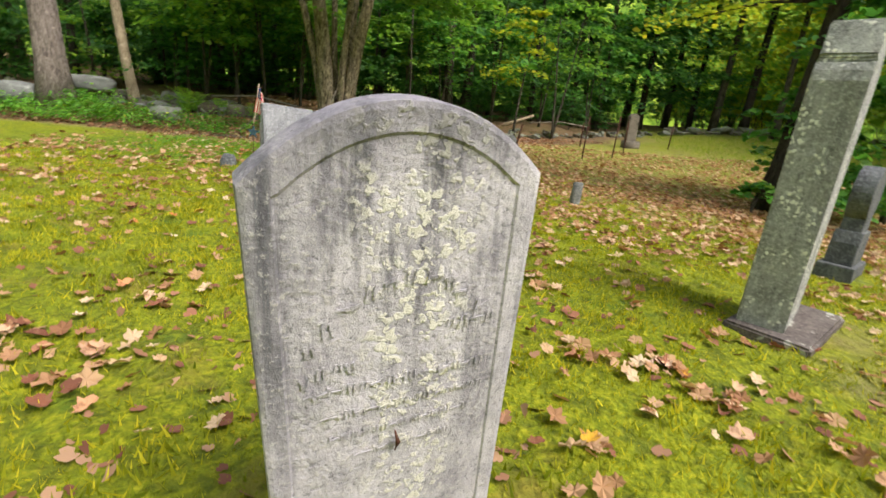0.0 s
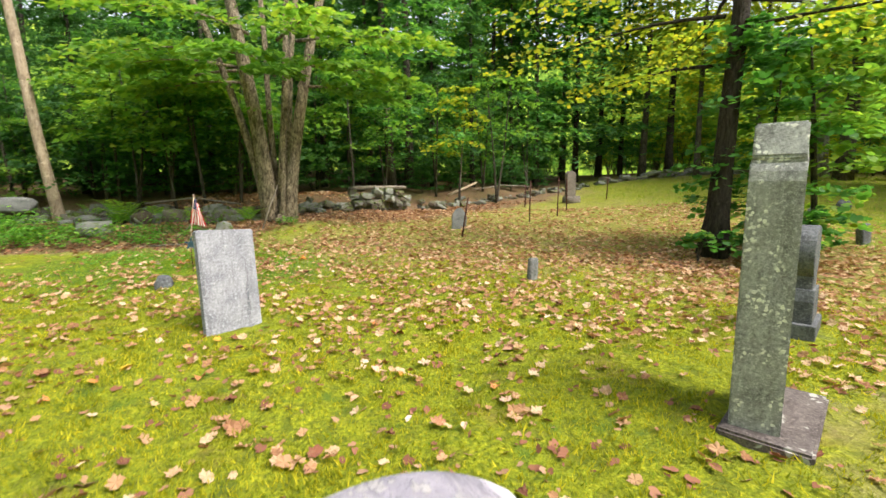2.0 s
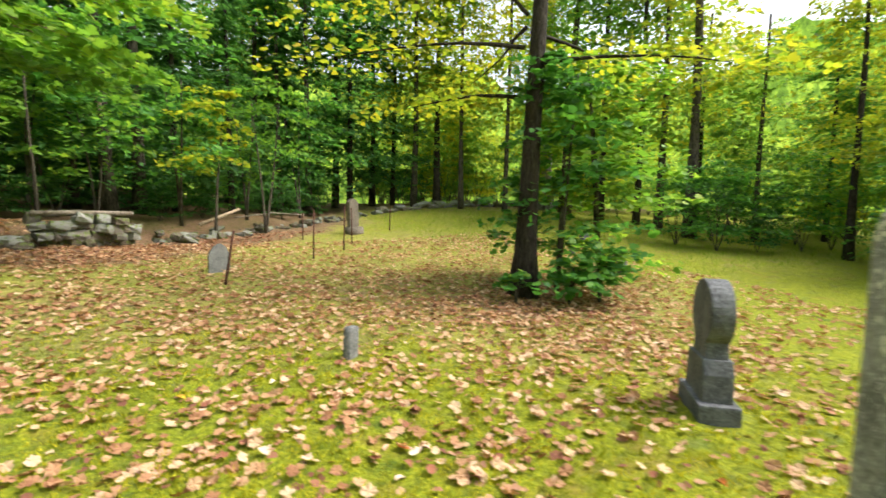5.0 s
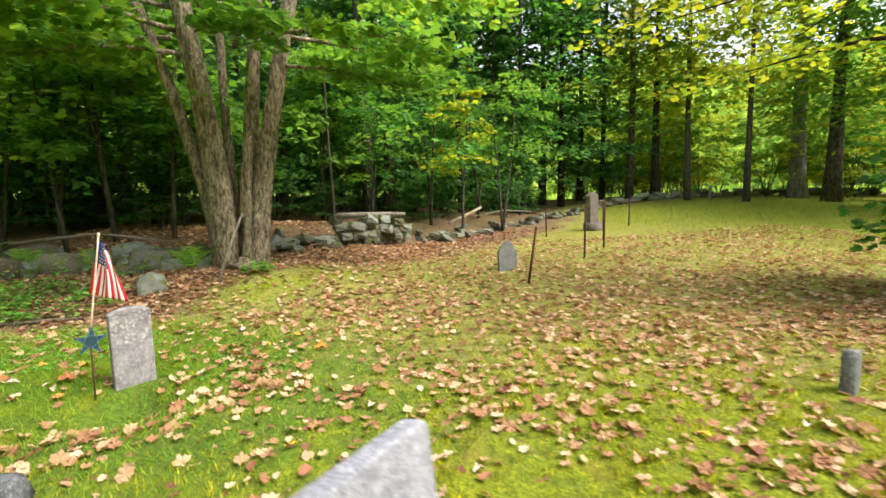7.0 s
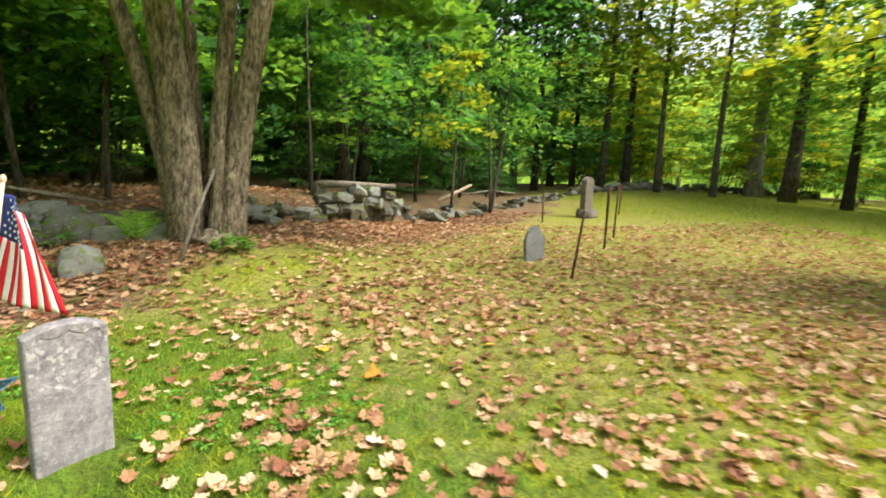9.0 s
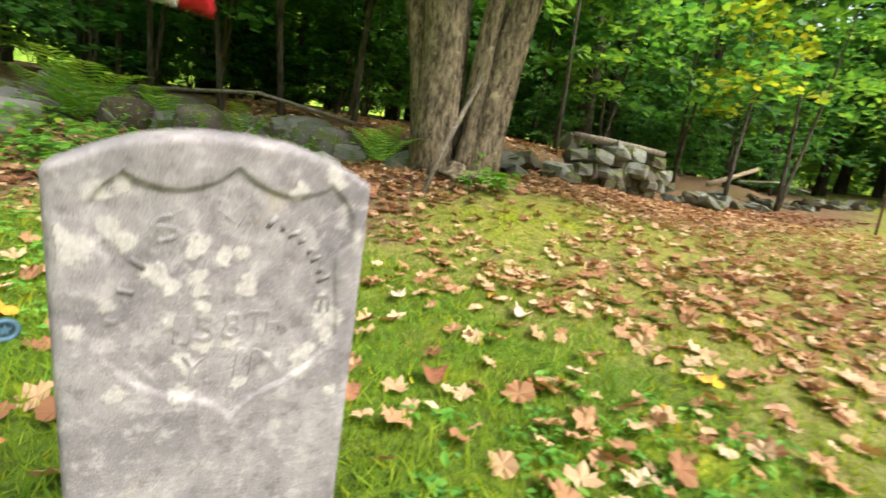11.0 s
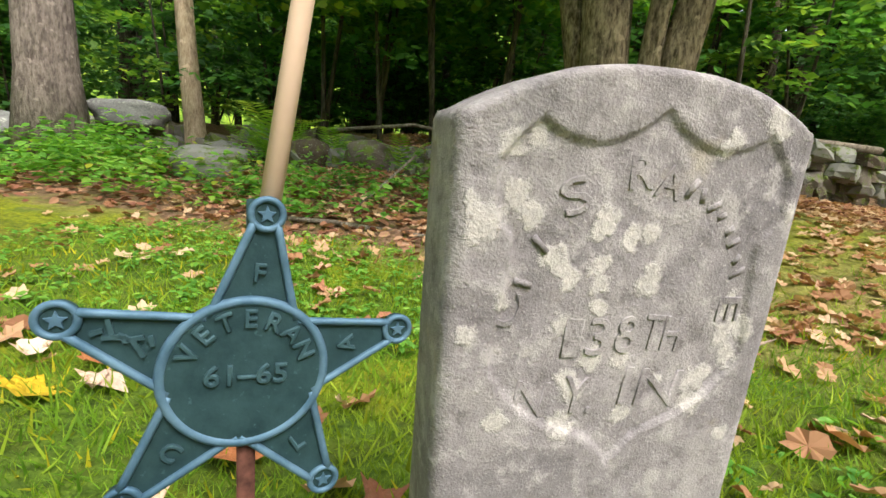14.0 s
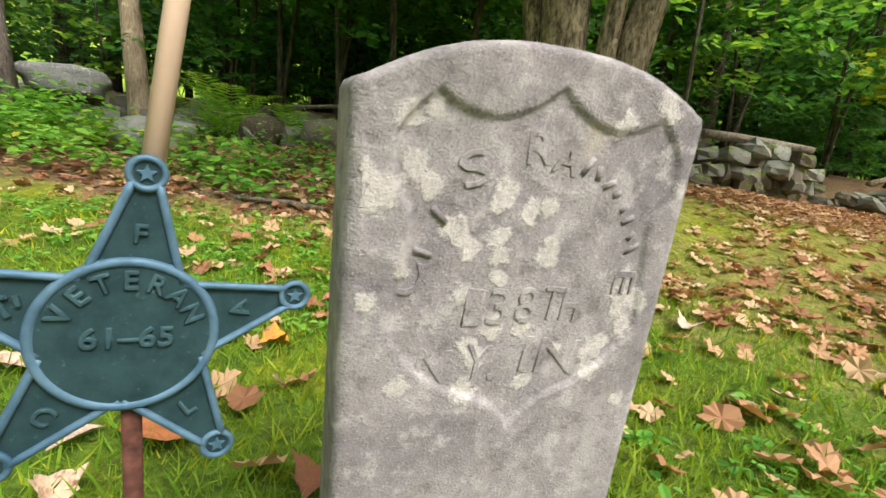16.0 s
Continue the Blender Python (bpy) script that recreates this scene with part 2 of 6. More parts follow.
def plain(name, colour, rough=0.6, metal=0.0, vary=0.25, scale=30.0, relief=0.15):
    m, nt, b = material(name, rough)
    b.inputs["Metallic"].default_value = metal
    v = coords(nt)
    n = noise_at(nt, v, scale, 4.0)
    c = ramp(nt, n, [(0.3, tuple(k * (1 - vary) for k in colour)), (0.7, tuple(min(1.0, k * (1 + vary)) for k in colour))])
    nt.links.new(c, b.inputs["Base Color"])
    bump(nt, b, n, relief, 0.004)
    return m


def patina(name, deep, worn):
    m, nt, b = material(name, 0.55)
    b.inputs["Metallic"].default_value = 0.25
    v = coords(nt)
    c = ramp(nt, noise_at(nt, v, 38.0, 6.0), [(0.3, deep), (0.66, worn)])
    c = mix(nt, times(nt, band(nt, noise_at(nt, v, 160.0, 3.0), 0.62, 0.72), 0.35), c, (0.10, 0.20, 0.22))
    nt.links.new(c, b.inputs["Base Color"])
    bump(nt, b, noise_at(nt, v, 220.0, 3.0), 0.35, 0.001)
    return m


M_PATINA = patina("bronze_patina", (0.014, 0.036, 0.045), (0.034, 0.075, 0.085))
M_PATINA_RIM = patina("bronze_patina_rim", (0.040, 0.095, 0.155), (0.115, 0.205, 0.29))
M_RUST = plain("rusty_iron", (0.085, 0.035, 0.025), 0.9, 0.2, 0.5, 90.0, 0.5)
M_DOWEL = plain("pine_dowel", (0.62, 0.45, 0.34), 0.6, 0.0, 0.12, 14.0, 0.08)
M_RED = plain("red_cloth", (0.62, 0.022, 0.035), 0.8, 0.0, 0.1, 400.0, 0.1)
M_WHITECLOTH = plain("white_cloth", (0.82, 0.80, 0.78), 0.8, 0.0, 0.05, 400.0, 0.1)
M_BLUE = plain("blue_cloth", (0.035, 0.05, 0.20), 0.8, 0.0, 0.15, 400.0, 0.1)


# ---- mesh helpers ----
def part(name, bm, mat, parent=None, label="", smooth=True):
    me = bpy.data.meshes.new(name)
    bm.to_mesh(me)
    bm.free()
    if mat:
        me.materials.append(mat)
    if smooth:
        me.polygons.foreach_set("use_smooth", [True] * len(me.polygons))
    ob = new(name, me)
    if parent:
        ob.parent = parent
    if label:
        ob["label"] = label
    return ob


def array_mesh(name, verts, faces, mat, smooth=False):
    me = bpy.data.meshes.new(name)
    me.from_pydata(verts.tolist() if hasattr(verts, "tolist") else verts, [], faces.tolist() if hasattr(faces, "tolist") else faces)
    if mat:
        me.materials.append(mat)
    if smooth:
        me.polygons.foreach_set("use_smooth", [True] * len(me.polygons))
    return me


def empty(name, m, label, category, group="", kind=""):
    ob = new(name)
    ob.empty_display_size = 0.1
    ob.matrix_basis = m
    return tagged(ob, label, category, group, kind)


def sstep(a, b, x):
    t = np.clip((x - a) / (b - a), 0.0, 1.0)
    return t * t * (3 - 2 * t)


WAVES = [(0.7 + 0.55 * k, 2.399 * k, 1.7 * k) for k in range(9)]


def value_noise(x, y, f, seed):
    """Smooth lattice noise, 0 to 1, with f cells to the metre."""
    x, y = x * f + seed * 17.3, y * f - seed * 9.1
    i, j = np.floor(x), np.floor(y)
    u, v = x - i, y - j
    u, v = u * u * (3 - 2 * u), v * v * (3 - 2 * v)

    def cell(a, b):
        q = np.sin(a * 127.1 + b * 311.7 + seed * 74.7) * 43758.5453
        return q - np.floor(q)
    return (cell(i, j) * (1 - u) + cell(i + 1, j) * u) * (1 - v) + (cell(i, j + 1) * (1 - u) + cell(i + 1, j + 1) * u) * v


WALL_X = [-40, -5.4, -2.6, -0.6, 6.0, 22.0, 32.0]
WALL_Y = [12.4, 12.6, 14.5, 15.9, 22.2, 28.6, 27.0]


def height(x, y):
    """The ground's height: a level yard that rises to the north wall and falls away to the east."""
    x, y = np.asarray(x, float), np.asarray(y, float)
    north = 0.075 * np.log1p(np.exp(np.clip((y - 9.2) * 2.5, -30, 400))) / 2.5
    north = np.minimum(north, 2.2) + (1 - sstep(-3.5, 0.5, x)) * 0.30 * sstep(9.3, 12.0, y)
    north = north + 0.42 * sstep(0.0, 1.4, y - np.interp(x, WALL_X, WALL_Y)) * (1 - sstep(2.0, 7.0, x))
    yard = 0.035 + north
    east = np.clip(0.1 * (y - 7.0), -1.4, 2.2)
    w = sstep(3.0, 15.0, x)
    z = yard * (1 - w) + east * w
    bumps = sum(np.sin(f * 1.9 * (x * math.cos(a) + y * math.sin(a)) + p) / (1.0 + f) for f, a, p in WAVES)
    z = z + 0.011 * bumps * (0.35 + 0.65 * sstep(0.6, 1.6, np.hypot(x + 3.7, y - 7.3)))
    near = 1 - sstep(9.0, 16.0, np.hypot(x, y - 5.0))
    z = z + near * (0.048 * (value_noise(x, y, 2.6, 1) - 0.5) + 0.032 * (value_noise(x, y, 7.0, 2) - 0.5) + 0.014 * (value_noise(x, y, 13.0, 3) - 0.5))
    z = z - 0.33 * np.exp(-((x + 3.65) ** 2 + (y - 6.96) ** 2) / 0.085)
    return z


def hgt(x, y):
    return float(height(x, y))


def litter(x, y):
    """How thickly the ground lies under dead leaves, 0 to 1."""
    x, y = np.asarray(x, float), np.asarray(y, float)
    v = 0.10 + 0.13 * sstep(3.5, 8.5, y) * sstep(-4.5, -1.0, x) + 0.62 * (1 - sstep(1.5, 3.3, np.interp(x, WALL_X, WALL_Y) - y)) * (1 - sstep(5.0, 9.0, x))
    v = v + 0.36 * np.exp(-((x - 5.8) ** 2 / 7 + (y - 7.2) ** 2 / 3)) + 0.5 * sstep(25, 28, y) + 0.25 * np.exp(-((x - 3.4) ** 2 / 1.2 + (y - 1.0) ** 2 / 1.6))
    v = v + 0.09 * sstep(5.6, 8.6, y) * sstep(-3.6, -1.2, x) * (1 - sstep(8.0, 12.0, x)) * (1 - sstep(16.5, 19.0, y)) + 0.14 * np.exp(-((x - 5.2) ** 2 / 5 + (y - 4.6) ** 2 / 3))
    v = v + 0.55 * sstep(9.0, 10.0, y - 0.12 * (x + 5)) * (1 - sstep(-5.0, -3.6, x)) + 0.3 * (1 - sstep(-12.5, -9.5, x)) * sstep(7, 9, y) + 0.10 * np.exp(-((x - 3) ** 2 / 12 + (y - 9.5) ** 2 / 5)) + 0.20 * np.exp(-((x + 3.0) ** 2 / 5 + (y - 9.9) ** 2 / 1.4))
    return np.clip(v, 0, 1)


def turf(x, y):
    """How much the moss gives way to grass, 0 to 1."""
    x, y = np.asarray(x, float), np.asarray(y, float)
    return (1 - sstep(1.2, 3.4, np.hypot((x + 4.3) * 0.75, y - 7.6))) + 0.35 * np.exp(-((x + 1.0) ** 2 / 9 + (y - 6.5) ** 2 / 6))


# ---- the ground: one sheet to the horizon ----
def ground():
    def axis(a, b, step, far):
        near = np.arange(a, b + 1e-6, step)
        out = [step * 1.25]
        while sum(out) < far:
            out.append(out[-1] * 1.25)
        out = np.cumsum(out)
        return np.concatenate([(a - out)[::-1], near, b + out])
    xs, ys = axis(-7.5, 7.0, 0.045, 900.0), axis(-2.0, 11.5, 0.045, 900.0)
    gx, gy = np.meshgrid(xs, ys)
    v = np.stack([gx, gy, height(gx, gy)], -1).reshape(-1, 3)
    nx, ny = len(xs), len(ys)
    i = (np.arange(ny - 1)[:, None] * nx + np.arange(nx - 1)[None]).ravel()
    f = np.stack([i, i + 1, i + nx + 1, i + nx], 1)
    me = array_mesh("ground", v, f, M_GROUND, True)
    at = me.attributes.new("litter", "FLOAT", "POINT")
    at.data.foreach_set("value", litter(v[:, 0], v[:, 1]).astype(np.float32))
    at = me.attributes.new("turf", "FLOAT", "POINT")
    at.data.foreach_set("value", np.clip(turf(v[:, 0], v[:, 1]), 0, 1).astype(np.float32))
    return tagged(new("ground", me), "yellow-green mossy ground strewn with fallen leaves", "ground", kind="structure")


ground()


# ---- leaves and blades, many to one mesh ----
def shape_pts(kind):
    """A blade's outline in its own plane, and its triangles: x along the midrib, y across, z out of plane."""
    if kind == "blade":
        return np.array([(0, -0.10, 0), (0, 0.10, 0), (1, 0, 0.12)], float), [(0, 1, 2)]
    if kind == "grass":
        return np.array([(0, -0.04, 0), (0, 0.04, 0), (0.55, 0.028, 0.03), (0.55, -0.028, 0.03), (1, 0, 0.16)], float), [(0, 1, 2), (0, 2, 3), (3, 2, 4)]
    if kind == "simple":
        return np.array([(-0.5, 0, 0), (0.05, -0.30, 0.07), (0.5, 0, -0.05), (0.05, 0.30, 0.07)], float), [(0, 1, 2), (0, 2, 3)]
    if kind == "pinna":
        return np.array([(-0.5, -0.03, 0), (-0.15, -0.07, 0.02), (0.5, 0, -0.06), (-0.15, 0.07, 0.02), (-0.5, 0.03, 0)], float), [(0, 1, 4), (1, 3, 4), (1, 2, 3)]
    if kind == "oval":
        return np.array([(-0.5, 0, 0), (-0.2, -0.24, 0.06), (0.2, -0.22, 0.05), (0.5, 0, -0.06), (0.2, 0.22, 0.05), (-0.2, 0.24, 0.06)], float), [(0, 1, 2), (0, 2, 3), (0, 3, 4), (0, 4, 5)]
    if kind == "lobed":
        pts = [(-0.45, 0.0), (-0.30, -0.28), (-0.05, -0.45), (0.10, -0.22), (0.35, -0.28), (0.54, 0.0), (0.35, 0.28), (0.10, 0.22), (-0.05, 0.45), (-0.30, 0.28)]
        return np.array([(0.0, 0.0, 0.0)] + [(x, y, 0.2 * (x * x * 0.5 + y * y)) for x, y in pts], float), [(0, 1 + k, 1 + (k + 1) % 10) for k in range(10)]
    pts = [(-0.42, 0.0), (-0.40, -0.20), (-0.24, -0.30), (-0.12, -0.30), (0.0, -0.46), (0.10, -0.36), (0.17, -0.27), (0.33, -0.27), (0.33, -0.14), (0.54, 0.0),
           (0.32, 0.15), (0.30, 0.30), (0.14, 0.28), (0.06, 0.37), (-0.06, 0.45), (-0.15, 0.29), (-0.26, 0.29), (-0.41, 0.18)]
    lift = 0.9 if kind == "curled" else 0.20
    v = [(0.0, 0.0, 0.0)] + [(x, y, lift * (x * x * 0.5 + y * y) * (1 if (k % 4) else -0.1)) for k, (x, y) in enumerate(pts)]
    n = len(pts)
    return np.array(v, float), [(0, 1 + k, 1 + (k + 1) % n) for k in range(n)]


def scatter(name, centres, along, normals, sizes, kind, mat):
    """One mesh of many blades; each lies at a centre, along its midrib, facing its normal."""
    t, f = shape_pts(kind)
    a = along / np.linalg.norm(along, axis=1, keepdims=True)
    s = np.cross(normals, a)
    s /= np.linalg.norm(s, axis=1, keepdims=True) + 1e-9
    n = np.cross(a, s)
    k = len(t)
    v = centres[:, None] + sizes[:, None, None] * (t[None, :, 0:1] * a[:, None] + t[None, :, 1:2] * s[:, None] + t[None, :, 2:3] * n[:, None])
    fa = (np.arange(len(centres))[:, None, None] * k + np.array(f)[None]).reshape(-1, 3)
    return array_mesh(name, v.reshape(-1, 3), fa, mat)


def spray_points(rng, base, direction, length, width, count, droop=0.15):
    """Leaf places on one flat, drooping spray of twigs."""
    u = rng.random(count) ** 0.8
    w = (rng.random(count) * 2 - 1) * width * np.sqrt(np.clip(1.05 - (2 * u - 1) ** 2, 0.05, 1))
    d = np.asarray(direction, float)
    d = d / np.linalg.norm(d)
    side = np.cross(d, (0, 0, 1.0))
    side /= np.linalg.norm(side) + 1e-9
    p = np.asarray(base)[None] + d[None] * (u * length)[:, None] + side[None] * w[:, None]
    p[:, 2] += -droop * length * u * u + rng.normal(0, 0.05 * length ** 0.5, count)
    al = d[None] * 0.8 + side[None] * (np.sign(w) * 0.7)[:, None] + rng.normal(0, 0.35, (count, 3))
    al[:, 2] -= 0.25
    no = np.tile((0, 0, 1.0), (count, 1)) + rng.normal(0, 0.38, (count, 3))
    return p, al, no


def crown_mesh(name, seed, low, high, reach, sprays, per, size, mat, kind="simple", taper=0.75, droop=0.15):
    rng = np.random.default_rng(seed)
    P, A, N = [], [], []
    for k in range(sprays):
        h = low + (high - low) * rng.random() ** 0.9
        q = (h - low) / (high - low)
        az = rng.random() * 2 * math.pi
        L = reach * (1 - taper * q) * rng.uniform(0.45, 1.1)
        r0 = 0.15 * L
        d = (math.cos(az), math.sin(az), rng.uniform(-0.1, 0.35))
        p, a, n = spray_points(rng, (r0 * d[0], r0 * d[1], h), d, L, 0.33 * L, int(per * rng.uniform(0.6, 1.4)), droop)
        P.append(p); A.append(a); N.append(n)
    P, A, N = np.concatenate(P), np.concatenate(A), np.concatenate(N)
    return scatter(name, P, A, N, size * rng.uniform(0.6, 1.25, len(P)), kind, mat)


def tube(points, radii, sides=10, seed=0, rough=0.06):
    """A tapered, slightly uneven stem along points."""
    rng = random.Random(seed)
    bm = bmesh.new()
    rings = []
    ph = [rng.uniform(0, 6.28) for _ in range(3)]
    for k, (p, r) in enumerate(zip(points, radii)):
        p = Vector(p)
        d = (Vector(points[min(k + 1, len(points) - 1)]) - Vector(points[max(k - 1, 0)])).normalized()
        q = d.to_track_quat("Z", "Y")
        ring = []
        for s in range(sides):
            a = 2 * math.pi * s / sides
            rr = r * (1 + rough * math.sin(3 * a + ph[0] + 0.3 * k) + rough * 0.7 * math.sin(5 * a + ph[1] - 0.4 * k) + rng.uniform(-rough, rough) * 0.4)
            ring.append(bm.verts.new(p + q @ Vector((rr * math.cos(a), rr * math.sin(a), 0))))
        rings.append(ring)
    for a, b in zip(rings, rings[1:]):
        for s in range(sides):
            bm.faces.new((a[s], a[(s + 1) % sides], b[(s + 1) % sides], b[s]))
    bm.faces.new(rings[-1])
    bm.faces.new(rings[0][::-1])
    return bm


def stem_line(h, lean=(0.0, 0.0), bow=0.15, seed=0, n=9, start=-0.3):
    rng = random.Random(seed)
    a, b = rng.uniform(0, 6.28), rng.uniform(0.6, 1.4)
    pts = []
    for k in range(n):
        q = k / (n - 1)
        z = start + (h - start) * q
        pts.append((lean[0] * z + bow * math.sin(b * 3.1 * q + a) * q, lean[1] * z + bow * math.cos(b * 2.7 * q + a) * q, z))
    return pts


def stem_radii(r, n=9, top=0.35, flare=1.5):
    return [r * (1 + (flare - 1) * math.exp(-k * 1.6)) * (1 - (1 - top) * k / (n - 1)) for k in range(n)]


# ---- gravestones ----
def tablet(profile, depth, mat, name, parent=None, edge=0.006, rim=0.0, sink=0.0):
    """A slab with the outline profile (x, z), its face at y = 0 and its back at y = depth."""
    bm = bmesh.new()
    front = bm.faces.new([bm.verts.new((x, 0, z)) for x, z in profile])
    got = bmesh.ops.extrude_face_region(bm, geom=[front])
    bmesh.ops.translate(bm, verts=[v for v in got["geom"] if isinstance(v, bmesh.types.BMVert)], vec=(0, depth, 0))
    bmesh.ops.recalc_face_normals(bm, faces=bm.faces)
    if edge:
        sharp = [e for e in bm.edges if e.calc_face_angle(0) > 1.0]
        bmesh.ops.bevel(bm, geom=sharp, offset=edge, segments=2, affect="EDGES", profile=0.6)
    if rim:
        f = max((g for g in bm.faces if g.normal.y < -0.9), key=lambda g: g.calc_area())
        bmesh.ops.inset_region(bm, faces=[f], thickness=rim, depth=0.0)
        bmesh.ops.inset_region(bm, faces=[f], thickness=0.006, depth=-sink)
    return part(name, bm, mat, parent, smooth=False)


def arched(w, shoulder, apex, low=-0.3, n=18, foot=None):
    """Outline of a tablet with an arched top, centred on x = 0."""
    foot = w if foot is None else foot
    pts = [(-foot / 2, low), (foot / 2, low)]
    for k in range(n + 1):
        q = 1 - 2 * k / n
        pts.append((q * w / 2, shoulder + (apex - shoulder) * (1 - abs(q) ** 2.1)))
    return pts


def carved_bars(parent, rows, mat, seed, proud=0.0014):
    """Worn lettering that cannot be read: short raised strokes in rows (x0, x1, z, size, arch)."""
    rng = random.Random(seed)
    for x0, x1, z, size, arch in rows:
        bm = bmesh.new()
        x = x0
        while x < x1:
            q = (2 * x - x0 - x1) / (x1 - x0)
            zz = z - arch * q * q
            for k in range(2):
                w, h = size * rng.uniform(0.12, 0.2), size * rng.uniform(0.6, 1.0)
                m = Matrix.Translation((x + k * size * 0.42, 0.0, zz)) @ Matrix.Rotation(rng.uniform(-0.25, 0.25) + (1.35 if rng.random() < 0.25 else 0), 4, "Y") @ Matrix.Diagonal((w, proud * 2, h, 1))
                bmesh.ops.create_cube(bm, size=1.0, matrix=m)
            x += size * rng.uniform(0.85, 1.2)
        tagged(part("worn_lettering", bm, mat, parent, smooth=False), kind="stuff")


def streaked_marble():
    """Old marble: grey runs from the top, a column of pale lichen down the middle, pitted face."""
    m, nt, b = material("streaked_marble", 0.9)
    v = coords(nt)
    run = noise_at(nt, coords(nt, (11.0, 4.0, 1.3)), 1.0, 6.0, 0.65)
    blot = noise_at(nt, v, 9.0, 6.0, 0.7)
    pit = noise_at(nt, v, 70.0, 4.0, 0.75)
    c = ramp(nt, blot, [(0.28, (0.30, 0.275, 0.335)), (0.55, (0.55, 0.51, 0.585)), (0.75, (0.68, 0.635, 0.69))])
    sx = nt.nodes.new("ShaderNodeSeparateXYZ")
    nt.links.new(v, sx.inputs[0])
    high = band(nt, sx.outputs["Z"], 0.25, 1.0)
    c = mix(nt, times(nt, times(nt, band(nt, run, 0.44, 0.66), 0.85), times(nt, high, 0.3, "ADD")), c, (0.075, 0.072, 0.095))
    off = times(nt, times(nt, sx.outputs["X"], 0.03, "SUBTRACT"), times(nt, times(nt, run, 0.5, "SUBTRACT"), 0.25), "ADD")
    mid = band(nt, times(nt, off, off), 0.022, 0.003)
    vor = node(nt, "ShaderNodeTexVoronoi", Scale=38.0)
    nz = node(nt, "ShaderNodeTexNoise", Scale=55.0, Detail=4.0)
    nt.links.new(v, nz.inputs["Vector"])
    wv = nt.nodes.new("ShaderNodeVectorMath")
    wv.operation = "MULTIPLY_ADD"
    nt.links.new(nz.outputs["Color"], wv.inputs[0])
    wv.inputs[1].default_value = (0.05, 0.05, 0.05)
    nt.links.new(v, wv.inputs[2])
    nt.links.new(wv.outputs[0], vor.inputs["Vector"])
    # face darker towards its left, most strongly high up
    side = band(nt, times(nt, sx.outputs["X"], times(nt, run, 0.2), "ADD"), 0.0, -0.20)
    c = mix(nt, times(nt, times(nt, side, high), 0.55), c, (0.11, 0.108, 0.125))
    disc = band(nt, times(nt, vor.outputs["Distance"], times(nt, pit, 0.3), "ADD"), 0.66, 0.52)
    spots = times(nt, times(nt, disc, mid), band(nt, noise_at(nt, v, 12.0, 4.0), 0.40, 0.52))
    c = mix(nt, times(nt, spots, 0.92), c, (0.72, 0.68, 0.63))
    c = mix(nt, times(nt, band(nt, pit, 0.54, 0.64), 0.5), c, (0.60, 0.56, 0.56))
    c = mix(nt, times(nt, band(nt, pit, 0.44, 0.34), 0.6), c, (0.10, 0.095, 0.11))
    crown = times(nt, band(nt, times(nt, sx.outputs["Z"], times(nt, run, 0.25), "ADD"), 1.07, 1.20), 0.7)
    c = mix(nt, crown, c, (0.15, 0.142, 0.17))
    nt.links.new(c, b.inputs["Base Color"])
    h = times(nt, times(nt, pit, 0.9), times(nt, noise_at(nt, v, 24.0, 5.0), 1.0), "ADD")
    bump(nt, b, times(nt, h, times(nt, spots, 0.3), "ADD"), 0.8, 0.007)
    return m


M_STREAK = streaked_marble()


def arched_headstone():
    g = empty("headstone", pose(0.507, -0.331, 0.057, 6.2, -4.4, 31.1), "leaning tall grey marble headstone with arched top and pale lichen", "headstone")
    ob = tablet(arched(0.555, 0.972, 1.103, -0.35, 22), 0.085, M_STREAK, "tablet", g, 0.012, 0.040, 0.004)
    ob.data.transform(Matrix.Translation((-0.001, 0, 0)))
    carved_bars(g, [(-0.19, 0.20, 0.78, 0.036, 0.13), (-0.20, -0.08, 0.60, 0.030, 0.02), (0.10, 0.21, 0.66, 0.030, 0.0), (-0.19, 0.20, 0.545, 0.026, 0.0),
                    (-0.16, 0.19, 0.48, 0.022, 0.0), (-0.15, 0.17, 0.42, 0.022, 0.0), (-0.10, 0.12, 0.36, 0.02, 0.0)], M_STREAK, 3, 0.0008)
    bm = tube([(-0.008, -0.004, 0.345), (-0.004, -0.012, 0.375), (-0.010, -0.004, 0.405)], [0.002, 0.006, 0.0015], 6, 4)
    tagged(part("twig", bm, M_RUST), "small brown husk stuck to the headstone", "twig").matrix_basis = g.matrix_basis.copy()


arched_headstone()


def white_headstone():
    x, y = -1.602, 3.745
    g = empty("headstone", pose(x, y, 0.05, -8.7, 3.0, 55), "pale flat-topped marble headstone leaning slightly back", "headstone")
    tablet([(-0.312, -0.3), (0.312, -0.3), (0.315, 1.018), (0.30, 1.035), (-0.295, 1.04), (-0.314, 1.022)], 0.06, M_WHITE, "tablet", g, 0.006)
    carved_bars(g, [(-0.1, 0.12, 0.85, 0.03, 0.0), (-0.16, 0.16, 0.75, 0.03, 0.0), (-0.12, 0.12, 0.65, 0.022, 0.0)], M_WHITE, 8, 0.0012)


white_headstone()


def text_mesh(body, size, depth):
    cu = bpy.data.curves.new("text", "FONT")
    cu.body, cu.size, cu.extrude, cu.align_x, cu.align_y = body, size, depth, "CENTER", "CENTER"
    cu.resolution_u, cu.bevel_depth, cu.bevel_resolution = 3, depth * 0.3, 0
    ob = bpy.data.objects.new("text", cu)
    scene.collection.objects.link(ob)
    bpy.context.view_layer.update()
    me = bpy.data.meshes.new_from_object(ob.evaluated_get(bpy.context.evaluated_depsgraph_get()))
    bpy.data.objects.remove(ob)
    bpy.data.curves.remove(cu)
    return me


